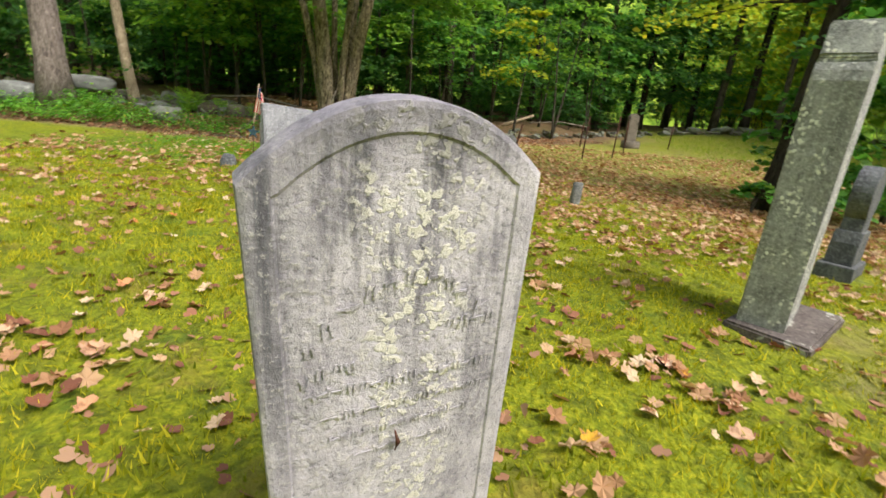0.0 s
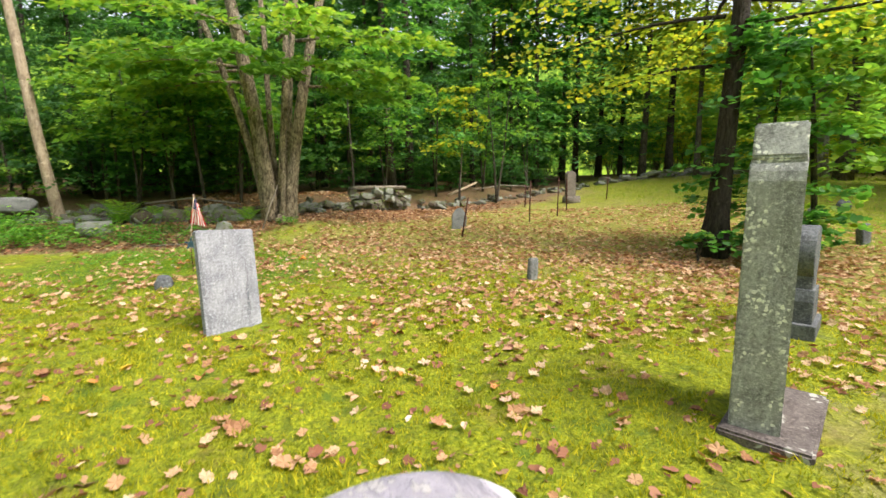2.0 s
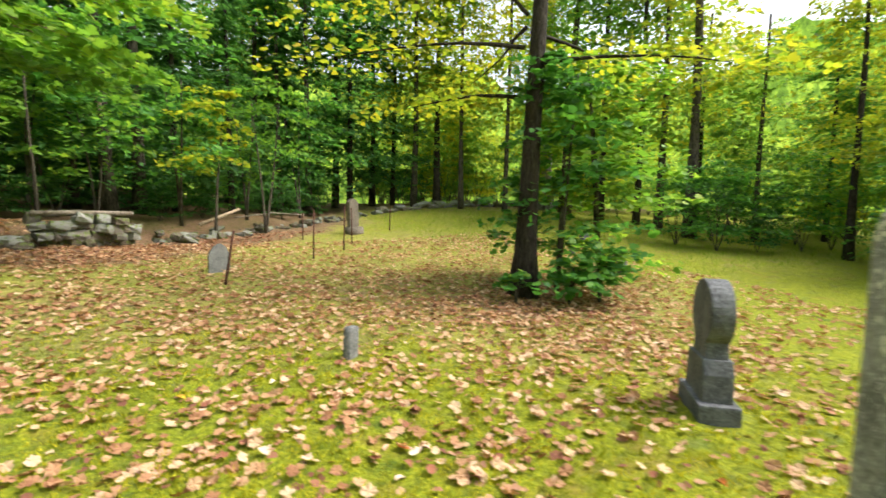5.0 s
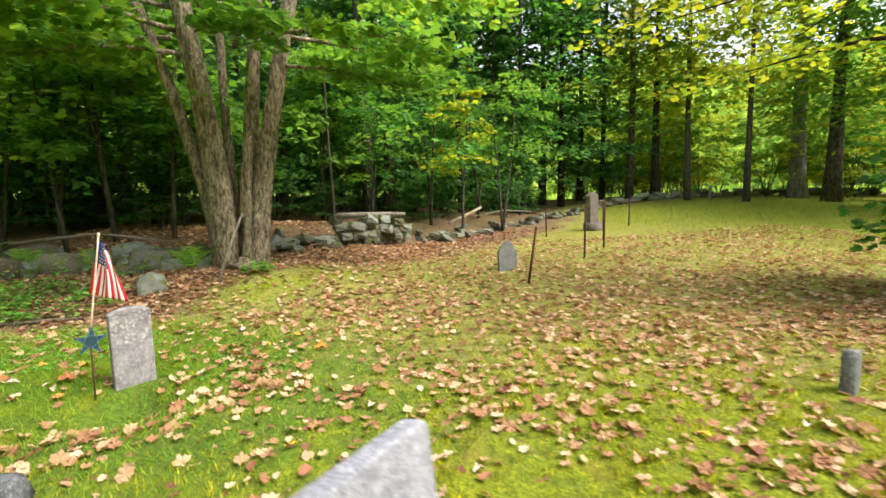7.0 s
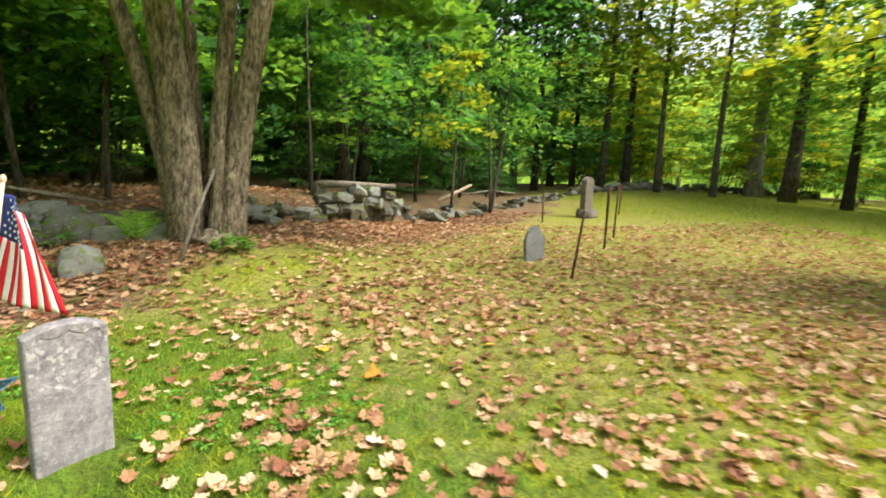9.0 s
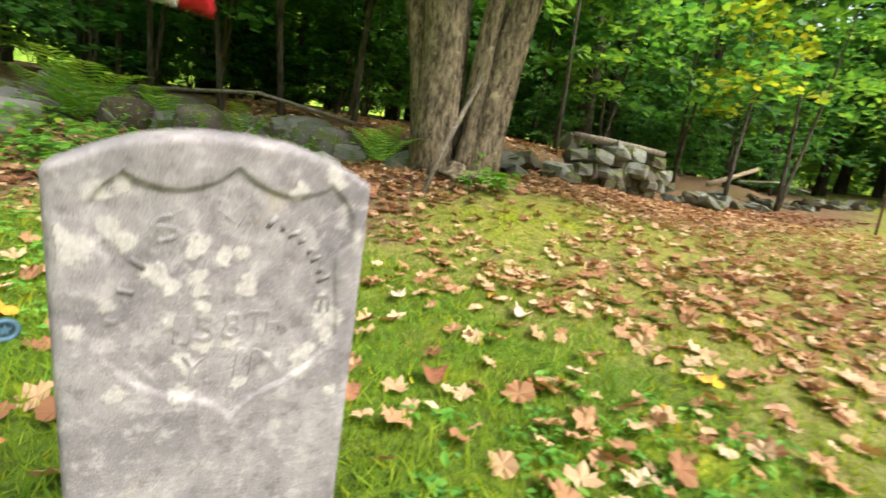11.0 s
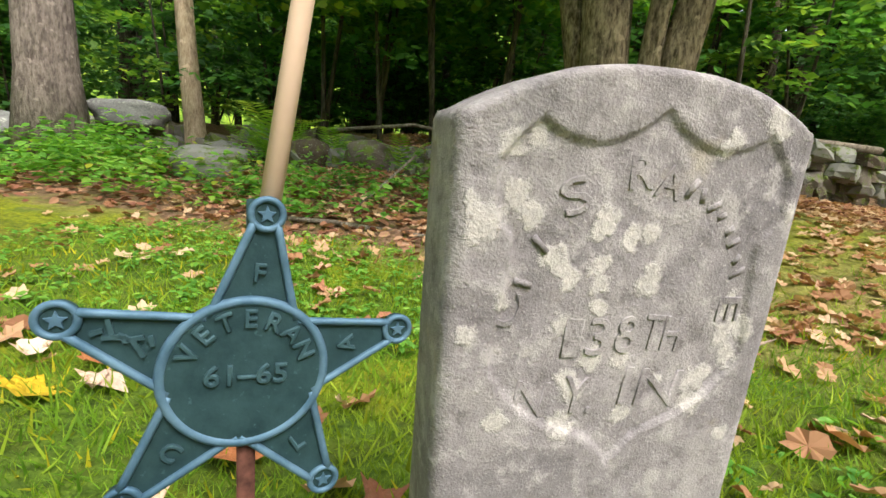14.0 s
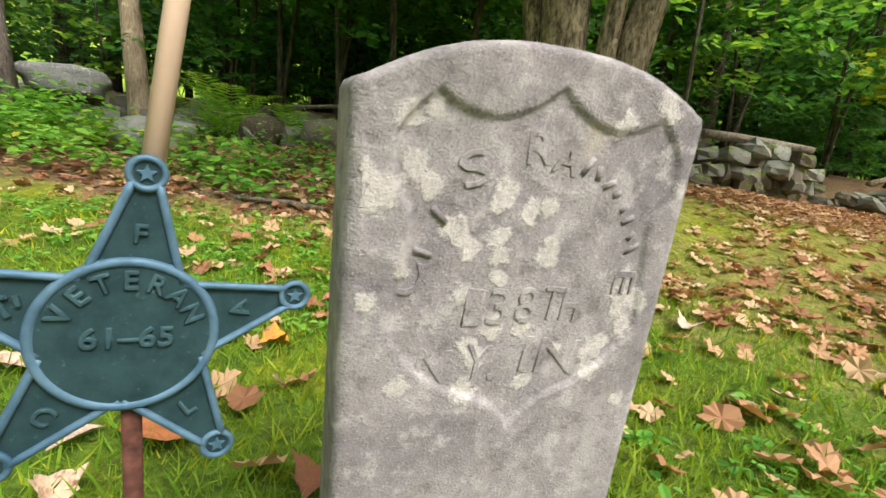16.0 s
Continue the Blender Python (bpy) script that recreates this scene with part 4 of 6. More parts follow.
def star_marker():
    c = Vector((-3.929, 7.208, 0.502))
    base = hgt(c.x, c.y)
    g = empty("star_marker", pose(c.x, c.y, base, 0, 0, 49.7), "blue-green bronze veteran star grave marker on iron rod", "grave marker")
    cz, R, ri, rd = c.z - base, 0.104, 0.044, 0.0485
    turn = radians(6.0)

    def at(r, a):
        return r * math.sin(a + turn), cz + r * math.cos(a + turn)
    pts = []
    for k in range(5):
        a = k * 2 * math.pi / 5
        for da, r in ((-0.075, R * 0.96), (0.075, R * 0.96), (math.pi / 5, ri)):
            pts.append(at(r, a + da))
    plate = tablet(pts[::-1], 0.006, M_PATINA, "star_plate", g, 0.001)
    # raised rim along the points
    for k in range(5):
        a = k * 2 * math.pi / 5
        bm = bmesh.new()
        for s in (-1, 1):
            p0, p1 = at(R * 0.955, a + s * 0.066), at(ri * 1.02, a + s * math.pi / 5 * 0.97)
            q = 8
            line = [(p0[0] + (p1[0] - p0[0]) * j / q, -0.001, p0[1] + (p1[1] - p0[1]) * j / q) for j in range(q + 1)]
            t = tube(line, [0.0027] * (q + 1), 8, k, 0.04)
            me = bpy.data.meshes.new("rim")
            t.to_mesh(me)
            t.free()
            bm.from_mesh(me)
            bpy.data.meshes.remove(me)
        part("rim", bm, M_PATINA_RIM, g, "worn blue rim")
        bm = bmesh.new()
        px, pz = at(R, a)
        m = Matrix.Translation((px, 0.002, pz)) @ Matrix.Rotation(radians(90), 4, "X")
        bmesh.ops.create_cone(bm, cap_ends=True, segments=28, radius1=0.0100, radius2=0.0100, depth=0.007, matrix=m)
        knob = part("tip_disc", bm, M_PATINA, g, smooth=False)
        part("tip_ring", torus_mesh(px, -0.0014, pz, 0.0094, 0.0022, 28), M_PATINA_RIM, knob, "worn blue ring round the tip")
        bm = bmesh.new()
        sp = []
        for j in range(10):
            r, b = (0.0058, j * math.pi / 5) if j % 2 == 0 else (0.0026, j * math.pi / 5)
            sp.append((px + r * math.sin(b + a), pz + r * math.cos(b + a)))
        st = tablet(sp[::-1], 0.003, M_PATINA_RIM, "small_star", knob, 0.0004)
        st.matrix_basis = Matrix.Translation((0, -0.0030, 0))
    bm = bmesh.new()
    m = Matrix.Translation((0, 0.0015, cz)) @ Matrix.Rotation(radians(90), 4, "X")
    bmesh.ops.create_cone(bm, cap_ends=True, segments=64, radius1=rd, radius2=rd, depth=0.009, matrix=m)
    disc = part("centre_disc", bm, M_PATINA, g, smooth=False)
    part("ring", torus_mesh(0, -0.0015, cz, rd, 0.0033, 72), M_PATINA_RIM, g, "worn blue ring")
    yf = -0.0032
    for k, ch in enumerate("VETERAN"):
        a = radians(-66 + 22 * k) + turn * 0.5
        lettering(ch, 0.0165, 0.0016, (0.0368 * math.sin(a), yf, cz + 0.0368 * math.cos(a)), disc, M_PATINA_TEXT, math.degrees(a))
    lettering("61\u201365", 0.0185, 0.0016, (0.0, yf, cz - 0.001), disc, M_PATINA_TEXT, 3, 1.1)
    for k, ch in ((0, "F"), (3, "C"), (2, "L"), (1, "A")):
        a = k * 2 * math.pi / 5
        px, pz = at(0.066, a)
        lettering(ch, 0.0165, 0.0014, (px, -0.0005, pz), plate, M_PATINA_TEXT, 6 if k == 0 else math.degrees(a + turn) + 180)
    rng = random.Random(2)
    for k in (4,):
        a = k * 2 * math.pi / 5
        bm = bmesh.new()
        for j in range(7):
            px, pz = at(0.058 + 0.0045 * j, a + rng.uniform(-0.06, 0.06))
            bmesh.ops.create_cube(bm, size=1.0, matrix=Matrix.Translation((px, -0.0005, pz)) @ Matrix.Rotation(a + rng.uniform(-1.2, 1.2), 4, "Y") @ Matrix.Diagonal((0.0026, 0.004, rng.uniform(0.006, 0.014), 1)))
        tagged(part("emblem_relief", bm, M_PATINA_TEXT, plate, smooth=False), kind="stuff")
    bm = tube([(0.004, 0.006, -0.25), (0.001, 0.006, cz * 0.5), (0.0, 0.007, cz - 0.03)], [0.0068, 0.0066, 0.006], 10, 3)
    part("iron_rod", bm, M_RUST, g, "rusty iron rod")
    bm = bmesh.new()
    px, pz = at(R * 0.78, 0)
    bmesh.ops.create_cone(bm, cap_ends=True, segments=16, radius1=0.009, radius2=0.009, depth=0.05, matrix=Matrix.Translation((px, 0.015, pz + 0.005)))
    part("flag_socket", bm, M_PATINA, g)
    return g


M_PATINA_TEXT = patina("bronze_patina_text", (0.022, 0.055, 0.070), (0.055, 0.11, 0.13))
star_marker()


def small_flag():
    bot, top = Vector((-3.935, 7.222, 0.56)), Vector((-3.846, 7.285, 1.37))
    d = (top - bot).normalized()
    g = empty("flag", Matrix.Translation(bot), "small striped cloth flag drooping from wooden dowel", "flag")
    bm = tube([(d * (top - bot).length * k / 5)[:] for k in range(6)], [0.0068] * 6, 14, 0, 0.01)
    part("dowel", bm, M_DOWEL, g, "pale wooden dowel")
    bm = bmesh.new()
    bmesh.ops.create_uvsphere(bm, u_segments=12, v_segments=8, radius=0.011, matrix=Matrix.Translation(top - bot) @ Matrix.Diagonal((1, 1, 1.7, 1)))
    part("finial", bm, M_DOWEL, g)
    hang = top - bot - d * 0.06
    across = Vector((0.94, -0.34, 0))
    back = Vector((0.34, 0.94, 0))

    def cloth(u, v):
        spread = 0.12 + 0.26 * u ** 0.9
        w = v ** (1.0 - 0.7 * (1.0 - u))
        fold = (0.014 * math.sin(v * 7.5 + 0.6) + 0.008 * math.sin(v * 17 + 3 * u)) * (1.0 - 0.3 * u)
        drop = -0.50 * u + 0.06 * (1 - v) * u
        return hang + d * (-0.10 * v * (1 - u)) + across * ((w - 0.44) * spread + 0.006) + back * (fold + 0.02) + Vector((0, 0, drop))

    def patch(name, u0, u1, v0, v1, mat, off=0.0, nu=18, nv=3, parent=None):
        bm = bmesh.new()
        grid = [[bm.verts.new(cloth(u0 + (u1 - u0) * i / nu, v0 + (v1 - v0) * j / nv) + back * off) for j in range(nv + 1)] for i in range(nu + 1)]
        for i in range(nu):
            for j in range(nv):
                bm.faces.new((grid[i][j], grid[i + 1][j], grid[i + 1][j + 1], grid[i][j + 1]))
        ob = part(name, bm, mat, parent or g)
        so = ob.modifiers.new("thickness", "SOLIDIFY")
        so.thickness, so.offset = 0.0012, 0
        return ob
    for k in range(13):
        u0 = 0.40 if 0 <= k < 8 else 0.0
        patch("red_stripe" if k % 2 == 0 else "white_stripe", u0, 1.0, k / 13, (k + 1) / 13, M_RED if k % 2 == 0 else M_WHITECLOTH)
    canton = patch("canton", 0.0, 0.40, 0.0, 8 / 13, M_BLUE, 0.0, 10, 12)
    for i in range(6):
        for j in range(5):
            p = cloth(0.05 + 0.06 * i, (0.06 + 0.118 * j + (0.03 if i % 2 else 0)))
            bm = bmesh.new()
            for s in (-1, 1):
                bmesh.ops.create_circle(bm, cap_ends=True, segments=5, radius=0.005 + 0.002 * i / 6, matrix=Matrix.Translation(p + back * 0.0022 * s) @ back.to_track_quat("Z", "Y").to_matrix().to_4x4())
            part("star", bm, M_WHITECLOTH, canton)


small_flag()


# ---- trees ----
def limb_points(rng, base, direction, length, sag=0.1, n=6):
    d = Vector(direction).normalized()
    out = []
    for k in range(n):
        q = k / (n - 1)
        out.append((base[0] + d.x * length * q + 0.04 * length * math.sin(5 * q + base[2]), base[1] + d.y * length * q + 0.04 * length * math.cos(4 * q), base[2] + d.z * length * q - sag * length * q * q))
    return out


def leafy_limb(tree, rng, base, direction, length, radius, leaf_mat, bark_mat, count=260, size=0.12, width=0.4, kind="lobed", droop=0.18):
    """A limb with twigs and the flat sprays of leaves that hang on it."""
    pts = limb_points(rng, base, direction, length, droop)
    part("limb", tube(pts, [radius * (1 - 0.85 * k / 5) for k in range(6)], 6, int(length * 100)), bark_mat, tree)
    P, A, N = [], [], []
    for s in range(7):
        q = 0.25 + 0.75 * s / 6
        b = Vector(pts[0]).lerp(Vector(pts[-1]), q)
        b.z = pts[min(5, int(q * 5))][2] * 0.5 + pts[min(5, int(q * 5 + 0.999))][2] * 0.5
        ang = rng.uniform(-0.9, 0.9) if s < 6 else 0.0
        dd = Vector(direction).normalized()
        dd = Matrix.Rotation(ang, 3, "Z") @ dd
        p, a, n = spray_points(rng_np, b, (dd.x, dd.y, dd.z * 0.4), length * 0.42, width * length * 0.4, count // 7, 0.25)
        P.append(p); A.append(a); N.append(n)
    P, A, N = np.concatenate(P), np.concatenate(A), np.concatenate(N)
    ob = tagged(new("leaf_spray", scatter("leaf_spray", P, A, N, size * rng_np.uniform(0.6, 1.2, len(P)), kind, leaf_mat)), kind="stuff")
    ob.parent = tree


rng_np = np.random.default_rng(21)


def maple_clump():
    """The many-stemmed old maple by the wall."""
    x, y = -3.97, 11.95
    g = empty("maple_tree", pose(x, y, hgt(x, y)), "old grey-brown maple with several stems from one base", "tree")
    rng = random.Random(4)
    R = Vector((0.93, 0.38, 0))   # across the view
    F = Vector((-0.38, 0.93, 0))
    stems = [  # base across, base deep, mid across, top across, radius, height
        (-0.26, 0.10, -0.42, -1.15, 0.225, 9.0), (-0.34, 0.30, -0.70, -2.1, 0.125, 8.0), (-0.02, 0.32, -0.06, -0.25, 0.10, 9.0),
        (0.10, 0.02, 0.20, 0.45, 0.115, 7.0), (0.30, 0.10, 0.56, 1.75, 0.185, 9.0), (0.22, 0.42, 0.36, 0.95, 0.12, 9.0)]
    for k, (a, b, m_, t, r, h) in enumerate(stems):
        pts = []
        for j in range(12):
            q = j / 11
            ac = a * (1 - q) ** 2 + 2 * (a * 0.3 + m_ * 0.7) * q * (1 - q) + t * q * q * 1.4
            p = R * (ac + 0.035 * math.sin(9 * q + k)) + F * (b * (1 + 1.4 * q) + 0.03 * math.cos(7 * q + 2 * k))
            pts.append((p.x, p.y, -0.3 + (h + 0.3) * q))
        part("stem", tube(pts, stem_radii(r, 12, 0.45, 1.35), 14, k, 0.09), M_BARK, g)
    bm = bmesh.new()
    bmesh.ops.create_icosphere(bm, subdivisions=3, radius=1.0)
    for v in bm.verts:
        n = noise.noise(v.co * 2.3)
        v.co = Vector((v.co.x * (0.36 + 0.24 * n), v.co.y * (0.30 + 0.20 * n), v.co.z * (0.15 + 0.08 * n)))
    ob = part("root_flare", bm, M_BARK, g)
    ob.matrix_basis = pose(0.03, 0.05, 0.03, 0, 0, 22)
    for b, d, L in (((-0.8, -0.1, 4.2), (-0.7, -0.9, 0.02), 2.5), ((-0.3, 0.0, 4.4), (0.1, -1, -0.02), 2.6), ((0.5, 0.2, 4.3), (0.9, -0.45, -0.02), 2.7), ((0.8, 0.5, 4.4), (1, 0.2, 0.0), 2.6),
                    ((-1.0, 0.2, 4.2), (-1, 0.1, -0.02), 2.8), ((0.2, 0.2, 5.0), (0.5, -0.8, 0.05), 3.0), ((-0.5, 0.0, 5.1), (-0.4, -0.9, 0.05), 3.2), ((0.6, 0.4, 3.8), (0.9, -0.1, 0.0), 2.2), ((-0.5, 0.0, 3.8), (-0.8, -0.5, 0.0), 2.2),
                    ((0.1, 0.0, 4.0), (0.35, -1, 0.0), 2.0), ((-0.7, 0.0, 4.6), (-1, -0.5, 0.05), 3.0), ((0.7, 0.3, 5.0), (1, -0.3, 0.05), 3.2)):
        leafy_limb(g, rng, b, d, L, 0.05, M_LEAF_LIGHT, M_BARK, 400, 0.205, 0.7)
    ob = tagged(new("crown", crown_mesh("maple_crown", 40, 5.2, 11.0, 3.6, 22, 45, 0.19, M_LEAF_LIGHT, "simple", 0.4)), kind="stuff")
    ob.parent = g


maple_clump()


def plain_tree(name, x, y, r, h, lean, mat, label, crown=None, seed=1, sides=12, bow=0.15, top=0.4, flare=1.5, n=12, z0=None):
    g = empty(name, pose(x, y, hgt(x, y) if z0 is None else z0), label, "tree")
    part("trunk", tube(stem_line(h, lean, bow, seed, n), stem_radii(r, n, top, flare), sides, seed), mat, g)
    if crown:
        ob = tagged(new("crown", crown), kind="stuff")
        ob.parent = g
    return g


EAST = [crown_mesh("open_crown", 90 + k, low, 15.0, reach, 118, 34, 0.31, mat, "simple", 0.45, 0.2)
        for k, (low, reach, mat) in enumerate(((3.8, 4.2, M_LEAF_LIGHT), (4.4, 4.4, M_LEAF_YELLOW), (2.8, 3.8, M_LEAF_LIGHT)))]
CROWNS = [crown_mesh("forest_crown", 50 + k, low, 14.5, reach, 125, 36, 0.32, mat, "simple", 0.45, 0.2)
          for k, (low, reach, mat) in enumerate(((1.8, 4.0, M_LEAF), (3.0, 4.4, M_LEAF), (1.2, 3.6, M_LEAF_DARK), (2.2, 4.2, M_LEAF_LIGHT), (3.2, 4.6, M_LEAF_YELLOW)))]
HEMLOCK = [crown_mesh("hemlock_crown", 70 + k, 0.7, 12.5, 3.0, 140, 48, 0.21, M_LEAF_DARK, "simple", 0.7, 0.28) for k in range(2)]
SHRUBS = [crown_mesh("understory_leaves", 80 + k, low, top, reach, 34, 44, 0.19, mat, "maple" if k == 9 else "simple", 0.3, 0.2)
          for k, (low, top, reach, mat) in enumerate(((0.3, 2.8, 1.7, M_LEAF), (0.5, 4.6, 2.0, M_LEAF_LIGHT), (0.2, 2.4, 1.6, M_LEAF_DARK), (0.8, 5.6, 2.2, M_LEAF), (1.0, 5.2, 2.1, M_LEAF_LIGHT), (0.6, 5.0, 2.1, M_LEAF_YELLOW)))]

HIGH_CROWN = crown_mesh("pine_crown", 49, 8.5, 16.0, 3.4, 50, 36, 0.28, M_LEAF_DARK, "simple", 0.6, 0.2)
plain_tree("pine_tree", -11.7, 10.85, 0.345, 16.0, (-0.035, 0.0), M_BARK_PINE, "large straight pine trunk with furrowed purplish bark", HIGH_CROWN, 3, 16, 0.06)
plain_tree("dead_trunk", -10.35, 12.15, 0.15, 6.6, (-0.17, 0.03), M_BARE, "leaning bare dead trunk with a broken top", None, 5, 12, 0.10, 0.75, 1.35)
plain_tree("beech_tree", -1.62, 19.6, 0.20, 15.0, (-0.03, 0.0), M_BARK_WOOD, "slim forest tree with a pale bark scar", CROWNS[0], 8, 10, 0.12)
plain_tree("beech_tree", -0.85, 20.6, 0.20, 15.0, (-0.005, 0.0), M_BARK_WOOD, "slim brown forest tree behind the stone wall", CROWNS[2], 9, 10, 0.08)


def scar():
    bm = bmesh.new()
    rng = random.Random(1)
    for k in range(8):
        q = k / 7
        w = 0.10 * math.sin(math.pi * (0.12 + 0.8 * q))
        bm.verts.new((-w + rng.uniform(-0.02, 0.02), 0.02, q * 1.5))
        bm.verts.new((w + rng.uniform(-0.02, 0.02), 0.02, q * 1.5))
        bm.verts.new((rng.uniform(-0.01, 0.01), -0.03, q * 1.5))
    bm.verts.ensure_lookup_table()
    for k in range(7):
        a, b = 3 * k, 3 * k + 3
        bm.faces.new([bm.verts[i] for i in (a, a + 2, b + 2, b)])
        bm.faces.new([bm.verts[i] for i in (a + 2, a + 1, b + 1, b + 2)])
    ob = part("bark_scar", bm, M_BARE, bpy.data.objects["beech_tree"], "bare pale wood where bark is missing")
    ob.matrix_basis = pose(-0.10, -0.185, 3.1, 0, -1.5, 5)


scar()


def dark_tree():
    """The dark tree at the clearing's edge with its turning crown."""
    x, y = 6.12, 8.08
    g = empty("black_cherry_tree", pose(x, y, hgt(x, y)), "dark-barked tree with turning yellow-green crown", "tree")
    part("trunk", tube(stem_line(14.0, (0.035, 0.01), 0.08, 2, 14), stem_radii(0.185, 14, 0.4, 1.9), 14, 2, 0.08), M_BARK_DARK, g)
    rng = random.Random(9)
    for b, d, L in (((0.1, 0, 4.6), (-1, 0.5, 0.10), 3.6), ((0.1, 0, 5.2), (-0.9, -0.3, 0.12), 3.4), ((0.15, 0, 4.3), (0.6, -0.9, 0.06), 3.0), ((0.15, 0.1, 5.0), (0.2, 1, 0.1), 3.2),
                    ((0.15, 0, 5.6), (-0.4, -1, 0.2), 3.4), ((0.2, 0, 4.9), (1, 0.3, 0.12), 3.2), ((0.12, 0, 5.9), (-1, 0.9, 0.15), 3.8), ((0.12, 0.0, 3.7), (-0.8, 0.75, 0.15), 2.6)):
        leafy_limb(g, rng, b, d, L, 0.045, M_LEAF_YELLOW, M_BARK_DARK, 230, 0.14, 0.62)
    ob = tagged(new("crown", crown_mesh("cherry_crown", 44, 5.6, 12.0, 3.2, 26, 40, 0.18, M_LEAF_YELLOW, "simple", 0.5)), kind="stuff")
    ob.parent = g


dark_tree()


def sapling(x, y, h, reach, low, mat, label, seed, sprays=26, per=32, size=0.15, kind="lobed", stems=2, name="maple_sapling"):
    g = empty(name, pose(x, y, hgt(x, y)), label, "sapling")
    rng = random.Random(seed)
    for k in range(stems):
        part("stem", tube(stem_line(h * 0.95, (rng.uniform(-0.14, 0.14), rng.uniform(-0.14, 0.14)), 0.08, seed + k, 7, -0.1), stem_radii(0.022 + 0.006 * h, 7, 0.25, 1.2), 6, seed), M_BARK_WOOD, g)
    ob = tagged(new("leaves", crown_mesh("sapling_leaves", seed, low, h, reach, sprays, per, size, mat, kind, 0.45, 0.2)), kind="stuff")
    ob.parent = g
    return g


sapling(6.95, 8.1, 4.4, 1.9, 0.7, M_LEAF, "leafy green maple sapling beside the dark tree", 101, 60, 36, 0.17)
sapling(8.1, 8.0, 4.8, 2.1, 0.6, M_LEAF_LIGHT, "bushy green maple sapling at the clearing edge", 102, 64, 36, 0.18)
sapling(6.15, 6.95, 0.75, 0.75, 0.22, M_LEAF, "low broad-leaved maple seedling growing in leaf litter", 103, 16, 16, 0.17, "lobed", 3)
sapling(6.95, 7.0, 0.95, 0.85, 0.22, M_LEAF, "low broad-leaved maple seedling growing in leaf litter", 104, 18, 16, 0.17, "lobed", 3)
sapling(5.5, 7.55, 0.6, 0.5, 0.25, M_LEAF, "low broad-leaved maple seedling growing in leaf litter", 105, 9, 14, 0.16, "lobed", 2)
sapling(1.35, 17.6, 4.6, 2.0, 1.9, M_LEAF_YELLOW, "slender sapling with yellow-green turning leaves", 106, 20, 34, 0.17, "lobed", 1)
sapling(3.0, 18.6, 5.0, 2.4, 2.1, M_LEAF_LIGHT, "slender sapling with light green drooping boughs", 107, 22, 44, 0.17, "lobed", 2)
sapling(-1.6, 17.0, 3.6, 2.1, 0.9, M_LEAF, "spreading green sapling behind the stone wall", 108, 24, 40, 0.15, "lobed", 2)
sapling(0.4, 18.2, 4.6, 2.3, 1.6, M_LEAF, "spreading green sapling behind the stone wall", 109, 26, 40, 0.16, "lobed", 2)
sapling(-8.2, 14.0, 3.6, 2.2, 1.3, M_LEAF, "spreading green sapling behind the stone wall", 110, 34, 44, 0.16, "lobed", 2)
sapling(-6.2, 14.6, 3.8, 2.2, 1.6, M_LEAF, "spreading green sapling behind the stone wall", 111, 34, 44, 0.16, "lobed", 2)
sapling(-9.9, 13.4, 2.6, 1.7, 0.8, M_LEAF, "bushy green sapling behind the stone wall", 112, 26, 40, 0.14, "lobed", 2)
sapling(-8.8, 13.3, 4.4, 2.0, 1.9, M_LEAF_LIGHT, "spreading light green sapling behind the stone wall", 116, 40, 44, 0.17, "lobed", 2)
sapling(-6.9, 13.6, 4.6, 2.1, 2.1, M_LEAF_LIGHT, "spreading light green sapling behind the stone wall", 117, 40, 44, 0.17, "lobed", 2)
for k, (sx, sy, sh, low) in enumerate(((-9.6, 13.6, 4.4, 2.0), (-7.6, 13.2, 4.0, 1.9), (-5.8, 13.7, 4.4, 2.1), (-6.6, 15.0, 5.0, 2.3), (-2.6, 15.9, 4.8, 2.0))):
    sapling(sx, sy, sh, 2.5, low, M_LEAF_LIGHT, "maple sapling with flat bright green boughs over the wall", 140 + k, 20, 70, 0.16, "lobed", 1)
sapling(-12.6, 13.2, 3.0, 1.9, 0.5, M_LEAF_LIGHT, "light green bushy sapling by the pine", 113, 26, 40, 0.14, "lobed", 2)

for k, (sx, sy, sh) in enumerate(((-13.5, 14.6, 4.2), (-11.0, 14.4, 3.6), (-9.0, 15.6, 4.6), (-7.2, 16.0, 4.2), (-5.0, 15.4, 3.4), (-3.0, 17.0, 4.2), (-4.4, 17.6, 4.8), (-10.4, 16.6, 4.8), (2.6, 20.6, 4.6), (5.2, 23.2, 4.8), (-15.2, 12.6, 3.6), (-16.0, 9.5, 3.8))):
    sapling(sx, sy, sh, 2.2, 0.9, M_LEAF if k % 3 == 0 else M_LEAF_DARK, "spreading green sapling in the woods behind the wall", 130 + k, 22, 40, 0.19, "simple", 2)


# ---- the woods ----
def wall_line(x):
    return float(np.interp(x, WALL_X, WALL_Y))


def in_clearing(x, y):
    if -13.0 < x < 24 and -11 < y < wall_line(x) + 1.6:
        return not (x > 19 - 0.25 * (y - 4) and y < 12 and x > 15.5)
    return False


TRUNKS = []
for k in range(4):
    TRUNKS.append(array_mesh("forest_trunk", *(lambda b: ([v.co[:] for v in b.verts], [[v.index for v in f.verts] for f in b.faces]))((lambda b: (b.verts.index_update(), b)[1])(tube(stem_line(15.5, ((-0.01, 0.012, 0.02, -0.02)[k], 0.0), 0.14, 20 + k, 9), stem_radii(0.17, 9, 0.35, 1.4), 9, 20 + k))), M_BARK_WOOD if k % 2 else M_BARK_DARK, True))


